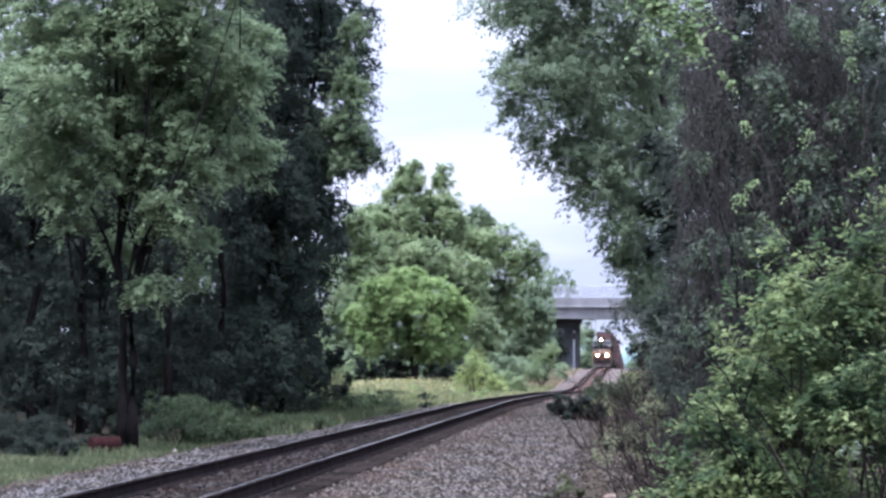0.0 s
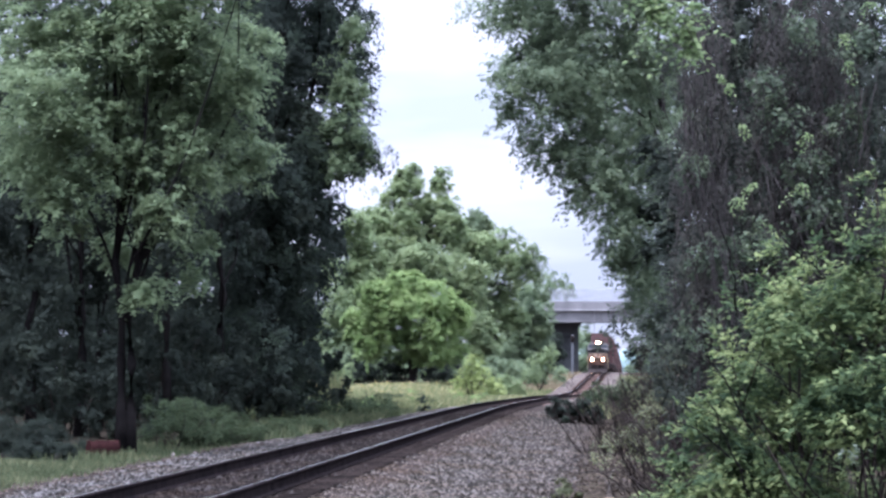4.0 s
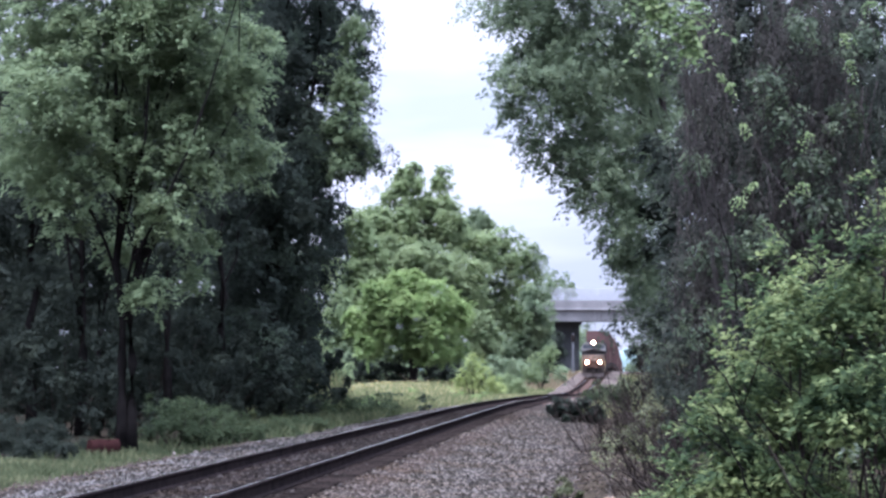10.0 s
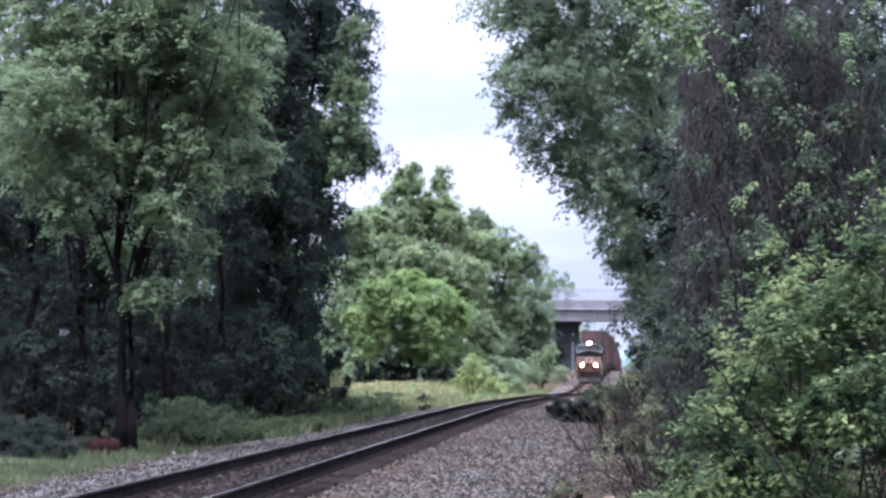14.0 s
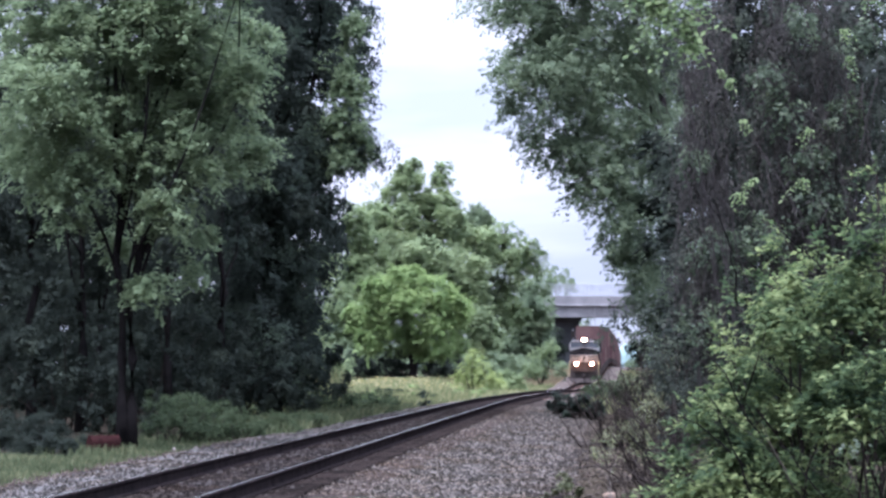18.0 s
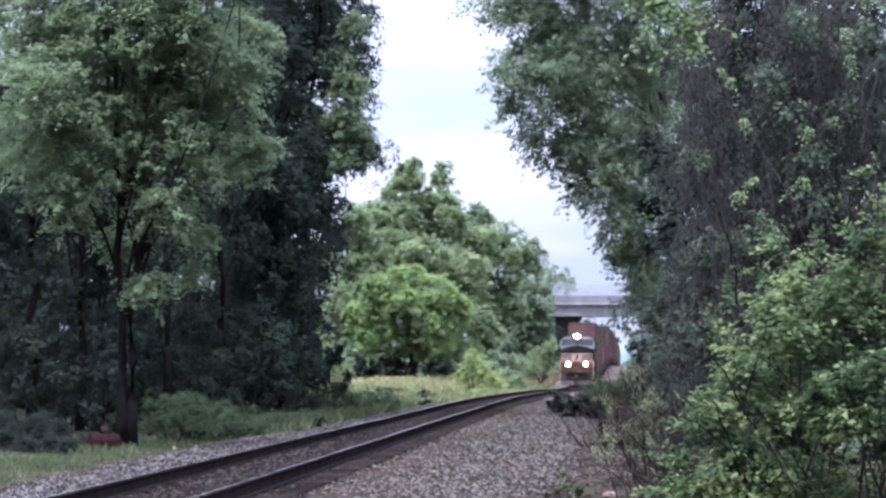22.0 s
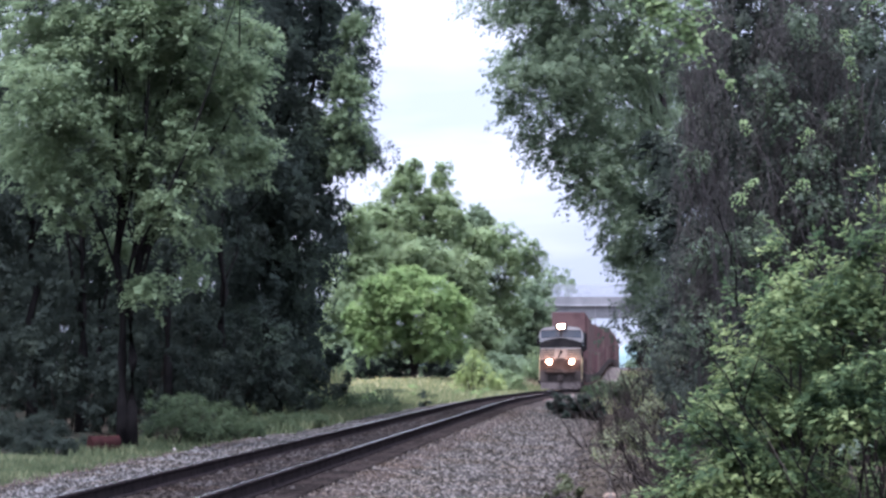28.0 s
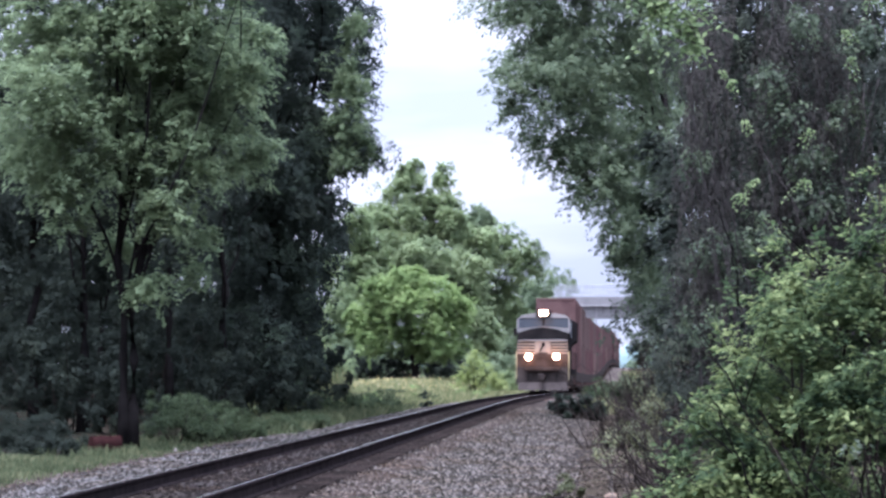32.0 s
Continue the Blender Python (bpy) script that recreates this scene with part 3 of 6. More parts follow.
def tree(name, base, blobs, leaves, size, mat, seed, trunk_r=0.2, fork=0.45, label="", clump=0.45, group="", limbs=7, stems=1, category="tree", bark=None, lean_to=0.55, limb_r=0.42, low=1.0, steep=0.0, **kw):
    """A tree: tapered trunk, limbs that reach into the lobes of the crown, and the leaves."""
    rng = np.random.default_rng(seed)
    bark = bark or M_BARK
    top = max(b[2] for b in blobs)
    mx = sum(b[0] for b in blobs) / len(blobs)
    my = sum(b[1] for b in blobs) / len(blobs)
    bz = float(ground_z(base[0], base[1])) - 0.1
    ob = tagged(new(name), label, category, group)
    ob.location = (base[0], base[1], bz)
    o = np.array([base[0], base[1], bz])
    height = top - bz
    for s in range(stems):
        lean = np.array([(mx - base[0]) * lean_to + (s - (stems - 1) / 2) * 0.055 * height, (my - base[1]) * lean_to, height * 0.86])
        foot = np.array([(s - (stems - 1) / 2) * trunk_r * 1.3, 0, 0])
        n = 10
        pts, rad = [], []
        for i in range(n + 1):
            t = i / n
            p = foot + lean * np.array([t ** 1.5, t ** 1.5, t]) + rng.normal(0, 0.004 * height, 3) * (2 < i)
            pts.append(tuple(p))
            flare = 1 + 0.35 * max(0, 1 - t * 9)
            rad.append(trunk_r * flare * (1 - 0.82 * t))
        child("trunk", tubes_mesh("trunk", [(pts, rad)], bark, 10), ob)
        for i in range(limbs):
            t = fork + (0.92 - fork) * rng.random() ** low
            j = int(t * n)
            higher = [q for q in blobs if q[2] - bz > pts[j][2] + 0.4 + steep * abs(q[0] - o[0] - pts[j][0])] or blobs
            b = higher[int(rng.integers(len(higher)))]
            goal = np.array(b[:3]) - o + rng.normal(0, 0.35, 3) * b[3]
            child("branch", tubes_mesh("branch", [limb(rng, pts[j], goal, rad[j] * limb_r, 0.010)], bark, 6), ob)
    v = crown_quads(rng, blobs, leaves, size, clump, **kw) - o
    child("crown", quads("crown", v, mat), ob)
    return ob


def shrub(name, base, blobs, leaves, size, mat, seed, label, clump=0.2, group="", stalks=9, thick=0.012, category="shrub", **kw):
    rng = np.random.default_rng(seed)
    bz = float(ground_z(base[0], base[1])) - 0.03
    ob = tagged(new(name), label, category, group)
    ob.location = (base[0], base[1], bz)
    o = np.array([base[0], base[1], bz])
    sticks = []
    for i in range(stalks):
        b = blobs[int(rng.integers(len(blobs)))]
        goal = np.array(b[:3]) - o + rng.normal(0, 0.45, 3) * b[3]
        goal[2] = max(goal[2], 0.1)
        sticks.append(limb(rng, (rng.normal(0, .12), rng.normal(0, .12), 0), goal, thick * 1.6, thick * 0.35, 0.15))
    for st in sticks:
        child("stem", tubes_mesh("stem", [st], M_TWIG, 5), ob)
    child("foliage", quads("foliage", crown_quads(rng, blobs, leaves, size, clump, **kw) - o, mat), ob)
    return ob


def auto_blobs(rng, x, y, z0, height, r, n=9):
    out = [(x, y, z0 + height * 0.80, r * 0.55, r * 0.55, height * 0.20)]
    for i in range(n):
        a, t = rng.random() * 6.283, rng.random()
        rr = r * (0.35 + 0.45 * math.sin(math.pi * (0.15 + 0.8 * t)))
        q = r * rng.uniform(0.38, 0.58)
        out.append((x + math.cos(a) * rr * 0.8, y + math.sin(a) * rr * 0.8, z0 + height * (0.22 + 0.62 * t), q, q, q * 0.8))
    return out


def blades(name, xy, height, mat, seed, label, category="grass", width=0.012, lean=0.35):
    rng = np.random.default_rng(seed)
    n = len(xy)
    h = height * rng.uniform(0.5, 1.25, n)
    a = rng.random(n) * 6.283
    side = np.stack([np.cos(a), np.sin(a), np.zeros(n)], 1) * width * rng.uniform(0.7, 1.5, n)[:, None]
    tip = rng.normal(0, lean, (n, 2)) * h[:, None]
    b = np.concatenate([xy, ground_z(xy[:, 0], xy[:, 1])[:, None] - 0.02], 1)
    t = b + np.concatenate([tip, h[:, None]], 1)
    m = b + (t - b) * 0.55 + np.array([0, 0, 0.08]) * h[:, None]
    v = np.stack([b - side, b + side, m + side * 0.8, t], 1)
    return tagged(new(name, quads(name, v, mat)), label, category, kind="stuff")


def lobes(y, rows, spread=1.2, knobs=0):
    """Lobes of a crown from (x, z, radius), set a little before and behind the depth y; knobs: smaller lobes that grow out of each."""
    out = [(x, y + spread * math.sin(k * 2.4 + 0.7), z, r) for k, (x, z, r) in enumerate(rows)]
    rng = np.random.default_rng(len(rows))
    for x, d, z, r in out[:]:
        for q in range(knobs):
            u = unit(rng.normal(0, 1, 3) + np.array([0, -0.4, 0.2]))
            out.append((x + u[0] * r * 0.72, d + u[1] * r * 0.72, z + u[2] * r * 0.72, r * rng.uniform(0.32, 0.5)))
    return out


# left of the line: a broad maple, a tall dark oak behind it, the wood beyond
tree("maple_tree", (-6.45, 58), lobes(58, [(-8.4, 8.5, 1.4), (-6.77, 8.75, 1.4), (-5.27, 8.5, 1.3), (-4.12, 8.4, 0.75), (-3.98, 7.45, 0.6), (-4.7, 7.1, 1.0), (-6.2, 7.25, 1.3), (-7.8, 6.9, 1.3), (-8.75, 6.2, 0.95), (-6.8, 5.85, 1.25), (-5.25, 5.95, 1.15), (-4.08, 5.95, 0.65), (-5.72, 4.7, 0.55), (-5.03, 4.25, 0.4), (-5.1, 3.5, 0.3),
     (-7.8, 5.0, 0.75), (-6.8, 4.1, 0.5), (-5.95, 3.2, 0.4), (-7.9, 10.4, 1.2), (-5.6, 10.4, 1.2), (-4.2, 9.9, 0.9), (-6.7, 11.4, 1.1), (-5.6, 8.0, 0.95), (-6.2, 8.6, 0.9), (-5.4, 6.7, 0.8)]),
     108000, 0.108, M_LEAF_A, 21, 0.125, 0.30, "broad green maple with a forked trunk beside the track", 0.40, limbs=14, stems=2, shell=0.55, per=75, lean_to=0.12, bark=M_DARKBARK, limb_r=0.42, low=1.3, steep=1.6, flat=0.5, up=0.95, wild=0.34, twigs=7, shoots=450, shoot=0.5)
tree("oak_tree", (-5.35, 88), lobes(88, [(-3.94, 12.12, 1.6), (-3.94, 10.1, 1.6), (-3.2, 8.5, 1.1), (-2.5, 8.45, 0.6), (-4.68, 7.22, 1.5), (-5.3, 5.2, 1.5), (-5.0, 3.3, 1.2), (-5.65, 1.83, 1.6), (-6.7, 3.3, 2.0), (-3.2, 12.44, 0.9), (-4.3, 14.7, 1.9), (-6.37, 10.1, 2.1), (-7.07, 6.4, 2.2),
     (-2.86, 10.8, 0.6), (-4.5, 1.75, 0.8), (-3.6, 6.2, 0.55), (-3.95, 4.9, 0.6), (-5.2, 4.6, 1.2), (-5.3, 11.5, 1.6), (-5.3, 13.4, 1.6), (-5.2, 7.7, 1.7)], 2.0),
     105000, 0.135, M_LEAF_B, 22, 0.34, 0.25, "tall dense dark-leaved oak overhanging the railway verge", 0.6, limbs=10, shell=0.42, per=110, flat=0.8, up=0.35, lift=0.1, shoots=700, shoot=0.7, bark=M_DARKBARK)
# added tree: its lighter leaves stand for the oak's sunlit edge
tree("oak_lit_edge_tree", (-4.7, 92.5), lobes(86, [(-3.05, 11.0, 0.5), (-2.85, 10.0, 0.55), (-2.95, 8.95, 0.6), (-2.55, 8.2, 0.5), (-3.1, 7.85, 0.45), (-2.7, 12.0, 0.35)], 0.6),
     9000, 0.12, M_LEAF_A, 23, 0.07, 0.5, "light-leaved tree added for the sunlit edge of the oak's crown", 0.34, limbs=6, per=70, flat=0.6, up=0.8, shoots=160, shoot=0.5, lean_to=0.4, bark=M_DARKBARK)
wood_rng = np.random.default_rng(77)
WOOD = ((-19.4, 115, 12, 5), (-17.9, 120, 12, 5), (-14.4, 112, 22, 5.5), (-12.8, 118, 23, 6), (-10, 110, 22, 5.5), (-8.9, 122, 22, 5), (-13.9, 100, 13, 4.5), (-11.5, 98, 12, 4), (-9.3, 96, 12, 4), (-7.9, 100, 13, 4), (-14.8, 92, 10, 4), (-8, 112, 15, 3.8),
        (-11, 76, 11, 4), (-9.7, 80, 11, 4), (-7.55, 78, 11, 3.6), (-6.45, 84, 12, 3.4), (-12.2, 74, 8.5, 3.6), (-5.7, 94, 15, 2.5), (-8.9, 70, 8.5, 2.2), (-7.0, 103, 17, 3.2), (-14.1, 149, 17, 6.5), (-11.7, 152, 16, 6.5), (-14.2, 136, 11, 5.5))
for k, (wx, wy, wh, wr) in enumerate(WOOD):
    # nearer crowns are added high behind the maple to shade the undergrowth
    near = wy < 95
    gz = float(ground_z(wx, wy)) + (wh * 0.30 if near else 0)
    tree("forest_tree", (wx, wy), auto_blobs(wood_rng, wx, wy, gz - wh * 0.12, wh, wr, 16 if near else 12), 7600 if near else 3200, 0.22 if near else 0.46, M_SHADELEAF, 300 + k, 0.15 if near else 0.22, 0.3,
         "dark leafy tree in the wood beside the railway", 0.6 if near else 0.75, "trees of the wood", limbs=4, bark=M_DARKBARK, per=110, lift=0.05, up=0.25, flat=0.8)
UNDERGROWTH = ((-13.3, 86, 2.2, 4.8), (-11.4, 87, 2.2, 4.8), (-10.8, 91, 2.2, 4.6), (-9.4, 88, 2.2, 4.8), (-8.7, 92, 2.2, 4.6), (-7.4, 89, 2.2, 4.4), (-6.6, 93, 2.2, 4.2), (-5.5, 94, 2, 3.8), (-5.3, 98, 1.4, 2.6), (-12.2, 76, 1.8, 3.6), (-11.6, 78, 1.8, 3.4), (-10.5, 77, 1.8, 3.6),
         (-9.8, 79, 1.8, 3.6), (-8, 78, 1.6, 3.4), (-7.3, 80, 1.8, 3.4), (-6.5, 83, 1.8, 3.2), (-5.7, 86, 1.6, 3), (-5, 90, 1.6, 2.8))
THICK_GROWTH = ((-9.4, 70, 1.3, 3.9), (-8.1, 69, 1.2, 2.4), (-11.6, 93, 2.4, 6.8), (7.6, 91, 1.1, 4.4), (8.5, 95, 1.6, 5.6), (7.2, 86, 0.8, 2.6), (8.4, 90, 1.6, 5), (-12.9, 84, 2.2, 5.2), (-14.8, 97, 2.8, 6.5), (-12.4, 99, 2.6, 6.5), (-9.9, 99, 2.6, 6.5), (-16.6, 118, 3.0, 7.0), (-15.2, 108, 2.6, 6.0), (-10.3, 83, 1.7, 4.8), (-7.6, 84, 1.5, 4.4), (-12.8, 95, 2.2, 5.4), (-17.5, 131, 3.2, 6.5), (-19.6, 146, 3.4, 7.0))
for k, (sx, sy, sr, sh) in enumerate(UNDERGROWTH + THICK_GROWTH):
    gz = float(ground_z(sx, sy))
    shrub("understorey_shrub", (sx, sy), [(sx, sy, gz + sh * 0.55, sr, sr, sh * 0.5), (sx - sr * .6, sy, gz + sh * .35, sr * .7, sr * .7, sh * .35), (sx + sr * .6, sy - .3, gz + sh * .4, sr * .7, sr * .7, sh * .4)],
          2700, 0.152, M_SHADELEAF, 400 + k, "dark shaded shrub under the trees", 0.3, "undergrowth", 7, lift=0.05, up=0.25, flat=0.8)
# low brush along the left verge
BRUSH = (((-6, 62), [(-6.2, 0.84, 0.41), (-5.82, 0.43, 0.52), (-6.15, 0.33, 0.37)]), ((-5.36, 64), [(-5.6, 0.61, 0.48), (-5.24, 0.29, 0.51)]), ((-4.88, 68), [(-4.88, 0.28, 0.46), (-4.48, 0.13, 0.32)]),
         ((-4.23, 72), [(-4.17, 0.07, 0.43), (-3.85, 0.06, 0.32), (-4.47, -0.02, 0.31)]), ((-5.66, 63), [(-5.84, 0.56, 0.47), (-5.53, 0.16, 0.33)]), ((-5.07, 66), [(-5.17, 0.39, 0.43), (-5, 0.11, 0.32)]), ((-3.63, 76), [(-3.71, 0.06, 0.36), (-3.34, 0.13, 0.25)]))
SCRUB = (((-8.3, 54), [(-8.45, 0.10, 0.26), (-7.95, 0.07, 0.22)]), ((-7.4, 54.5), [(-7.55, 0.08, 0.22), (-7.2, 0.05, 0.17)]), ((-9.29, 60), [(-9.31, 0.36, 0.38), (-8.93, 0.20, 0.30)]),
         ((-7.7, 58), [(-8.09, 0.14, 0.48), (-8.4, 0.11, 0.39), (-7.24, 0.11, 0.3)]), ((-8.6, 61), [(-8.75, 0.33, 0.30), (-8.3, 0.22, 0.26)]))
for k, (bx, bb) in enumerate(BRUSH + SCRUB):
    shrub("low_shrub", bx, lobes(bx[1], bb, 0.9), 5000, 0.058, M_BRUSH if k < 7 else M_SHADELEAF, 500 + k, "low green brush at the edge of the ballast" if k < 7 else "dim low brush under the maple", 0.17, "brush on the verge", 8, per=60, flat=0.6, up=0.7)
# meadow edge plants
shrub("leafy_weed", (-0.63, 116), [(-0.63, 116, 0.19, 0.30), (-0.63, 116, 0.54, 0.22), (-0.74, 116, 0.05, 0.33)], 620, 0.11, M_LEAF_B, 610, "dark leafy weed standing at the edge of the ballast", 0.10, "", 4, 0.015, "weed")

# the far clump: a bright young tree before tall poplars
tree("bright_tree", (-2.69, 275), lobes(273, [(-2.97, 9.0, 2.2), (-5.41, 8.0, 2.2), (-0.22, 8.1, 2.2), (-7.3, 5.8, 2.0), (-2.92, 6.4, 2.9), (0.99, 6.2, 2.0), (-5.64, 4.4, 2.2), (-0.49, 4.2, 2.2), (-3.64, 10.2, 1.2), (-8.2, 5.9, 1.1), (-6.38, 9.0, 1.2), (1.9, 6.9, 1.1), (-4.6, 9.9, 0.8), (-1.6, 9.7, 0.9), (0.6, 8.3, 0.9), (-7.0, 3.4, 1.3), (1.0, 3.4, 1.3), (-4.4, 5.6, 2.0), (-1.8, 3.4, 1.5)], 2.2, 4),
     54000, 0.30, M_LEAF_L, 31, 0.16, 0.2, "bright green young tree at the edge of the meadow", 0.68, limbs=7, per=70, flat=0.5, up=0.95, wild=0.3, stems=3, shell=0.4, shoots=500, shoot=0.9, upright=0.7)


def poplar(base, rows, leaves, seed, mat, shoots=260):
    tree("poplar_tree", base, lobes(base[1] - 3, rows, 4.0, 5), int(leaves * 1.02), 0.46, mat, seed, 0.3, 0.3, "tall green broad-leaved tree in a clump beyond the meadow", 0.85, "far clump of trees", limbs=5, per=70, flat=0.7, up=0.8, wild=0.35,
         shell=0.45, shoots=shoots, shoot=1.3, upright=1.3)


poplar((-3.56, 330), [(-3.9, 23.0, 1.5), (-4.4, 24.0, 0.7), (-3.0, 24.2, 0.6), (0.07, 22.7, 1.2), (0.1, 23.8, 0.6), (-4.22, 20.3, 3.2), (-0.92, 19.2, 3.0), (-5.48, 16.5, 3.4), (-2.51, 15.6, 3.4), (-7.6, 18.4, 1.7), (1.06, 17.3, 2.2)], 30000, 700, M_LEAF_C, 420)
poplar((-8.31, 310), [(-9.0, 13.95, 2.8), (-9.86, 10.8, 2.6), (-10.1, 7.0, 2.6), (-7.6, 11.9, 2.5), (-10.65, 3.3, 2.2), (-9.2, 17.2, 1.5)], 17000, 701, M_LEAF_C)
poplar((5.24, 345), [(5.9, 15.9, 2.9), (8.35, 15.9, 2.6), (3.8, 14.4, 3.3), (6.5, 11.6, 3.5), (10.04, 13.8, 2.4), (7.1, 7.5, 3.3), (4.05, 8.8, 3.3)], 25000, 702, M_LEAF_C)
poplar((12.02, 362), [(12.0, 11.6, 2.3), (10.5, 7.9, 2.9), (11.95, 7.9, 2.5), (11.5, 4.3, 2.4), (9.2, 4.25, 2.6), (12.67, 6.5, 1.1), (13.1, 9.5, 1.0), (6.5, 2.8, 2.7)], 18000, 703, M_LEAF_D)
poplar((4.7, 420), [(4.96, 23.2, 1.7), (3.44, 20.7, 2.4), (6.41, 22.5, 0.9)], 7000, 704, M_LEAF_D)
poplar((1.02, 318), [(0.7, 12.3, 3.0), (2.94, 11.1, 2.8), (3.88, 4.65, 2.8), (2.26, 7.1, 2.5), (-1.52, 12.8, 2.7)], 20000, 705, M_LEAF_O)
poplar((-6.02, 320), [(-6.0, 13.0, 3.1), (-4.04, 11.0, 3.1), (-6.57, 8.4, 2.5)], 15000, 706, M_LEAF_O)
poplar((24.3, 620), [(24.9, 19.8, 3.1), (21.65, 18.45, 3.6), (27.65, 17.85, 1.8), (23.3, 14.0, 4.3), (27.65, 12.7, 2.3), (25.8, 20.4, 2.6), (27.75, 18.5, 1.4)], 9000, 707, M_LEAF_D)
poplar((-14.12, 330), [(-13.8, 12.7, 2.6), (-14.8, 8.7, 2.9), (-16.1, 4.8, 2.9), (-12.8, 4.8, 2.4), (-15.0, 13.5, 2.0)], 10000, 708, M_LEAF_C)
for k, (wx, wy, wh, wr) in enumerate(((-13, 395, 13, 6), (-5, 405, 15, 6), (2.5, 400, 14, 6), (9, 412, 13, 5.5), (6.3, 560, 20.6, 6.9), (12.5, 540, 19.2, 7.05), (-25.4, 520, 17, 6.7), (55.4, 700, 12.3, 7.6), (47, 900, 11.9, 7.7), (69.8, 980, 12.5, 6.2), (26.4, 600, 15.5, 3.4), (30, 640, 17.5, 3), (24.9, 560, 12, 2.6), (41.6, 800, 20, 3))):
    gz = float(ground_z(wx, wy))
    tree("distant_tree", (wx, wy), auto_blobs(wood_rng, wx, wy, gz - wh * 0.15, wh, wr, 9), 2700, 0.76, M_LEAF_D, 360 + k, 0.3, 0.3,
         "distant green tree behind the meadow", 1.6, "distant trees", limbs=3)
for k, (sx, sy, sr, sh) in enumerate(((-11, 300, 3.2, 4), (-8.6, 300, 3.1, 3.3), (-3.8, 300, 3.5, 4.3), (1.9, 300, 3.5, 3.9), (4.8, 315, 3.5, 4.3), (7.9, 325, 3.1, 3.6), (10.8, 335, 3.2, 3.7), (21.4, 520, 2.8, 3.5), (26.6, 540, 2.7, 3.9), (6.9, 360, 4.6, 7), (10.5, 372, 4.6, 7), (-12, 300, 3.4, 6), (-6.2, 302, 3.4, 6), (-1, 305, 3.4, 6), (-9, 345, 4.6, 8), (-3, 350, 4.6, 8), (3, 352, 4.6, 8))):
    gz = float(ground_z(sx, sy))
    shrub("thicket_shrub", (sx, sy), [(sx, sy, gz + sh * 0.5, sr, sr, sh * 0.5), (sx - sr * .6, sy, gz + sh * .3, sr * .7, sr * .7, sh * .35), (sx + sr * .6, sy - .3, gz + sh * .35, sr * .7, sr * .7, sh * .4)],
          2400, 0.38, M_LEAF_D, 440 + k, "dense green shrub under the far trees", 0.7, "shrubs under the far trees", 4, 0.03)
# dark shrubs added in place of the young tree's shaded lower crown
for k, (sx, sy, sr, sh) in enumerate(((-8.1, 281, 2.3, 3.6), (-5.5, 279, 2.3, 4.4), (-3, 278, 3.0, 7.6), (-0.5, 279, 2.3, 4.2), (1.6, 283, 2.3, 3))):
    gz = float(ground_z(sx, sy))
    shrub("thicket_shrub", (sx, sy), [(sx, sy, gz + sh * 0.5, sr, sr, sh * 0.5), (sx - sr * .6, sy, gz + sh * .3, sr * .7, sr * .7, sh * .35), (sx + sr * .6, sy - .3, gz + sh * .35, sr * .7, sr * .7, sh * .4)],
          3600, 0.28, M_SHADELEAF, 470 + k, "dark shrub added for the shade under the bright young tree", 0.6, "shrubs under the far trees", 4, 0.03)
# dim trees beside the bridge's end
for k, (wx, wy, wh, wr) in enumerate(((16.3, 430, 7.0, 2.3), (18.0, 458, 8.0, 2.2), (14.6, 400, 6.5, 2.4), (30.0, 585, 9.5, 2.6))):
    gz = float(ground_z(wx, wy))
    tree("distant_tree", (wx, wy), auto_blobs(wood_rng, wx, wy, gz - wh * 0.15, wh, wr, 9), 4600, 0.38, M_SHADELEAF if k < 3 else M_LEAF_D, 390 + k, 0.15, 0.3,
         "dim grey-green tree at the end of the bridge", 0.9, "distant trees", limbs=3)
# rank growth on the far side of the line
for k in range(10):
    vy = 118 + k * 7
    vx = float(line_x(vy)) + 4.6 + 1.0 * math.sin(k * 2.3)
    vg = float(ground_z(vx, vy))
    shrub("lineside_bush", (vx, vy), [(vx, vy, vg + 0.5, 0.9, 0.9, 0.55), (vx + 0.8, vy, vg + 0.7, 0.9, 0.9, 0.7)], 2000, 0.12, M_OLIVE if k % 2 else M_BRUSH, 660 + k,
          "rank green bush beside the far ballast", 0.3, "bushes along the line", 4, 0.015)
# rank weeds where the wood's shade meets the meadow
for k in range(9):
    vy = 95 + k * 1.7
    vx = float(line_x(vy)) - 3.6 - 0.9 * math.sin(k * 2.1) - 0.12 * k
    vg = float(ground_z(vx, vy))
    shrub("rank_weed", (vx, vy), [(vx, vy, vg + 0.28, 0.5, 0.5, 0.34), (vx - 0.5, vy, vg + 0.35, 0.45, 0.45, 0.4)], 1500, 0.075, M_BRUSH, 840 + k, "rank green weeds at the shaded edge of the wood", 0.2, "weeds at the wood's edge", 4, 0.01, "weed", upright=1.5, shoots=60, shoot=0.3)
# weeds in the meadow
wr = np.random.default_rng(90)
for k in range(18):
    vy = wr.uniform(104, 190)
    vx = float(line_x(vy)) - wr.uniform(3.4, 9.0)
    vg, vh = float(ground_z(vx, vy)), wr.uniform(0.35, 0.75)
    shrub("meadow_weed", (vx, vy), [(vx, vy, vg + vh * 0.5, vh * 0.8, vh * 0.8, vh * 0.6)], 520, 0.09, M_BRUSH if k % 3 else M_LEAF_L, 820 + k,
          "green weed standing in the meadow grass", 0.2, "weeds in the meadow", 3, 0.01, "weed")
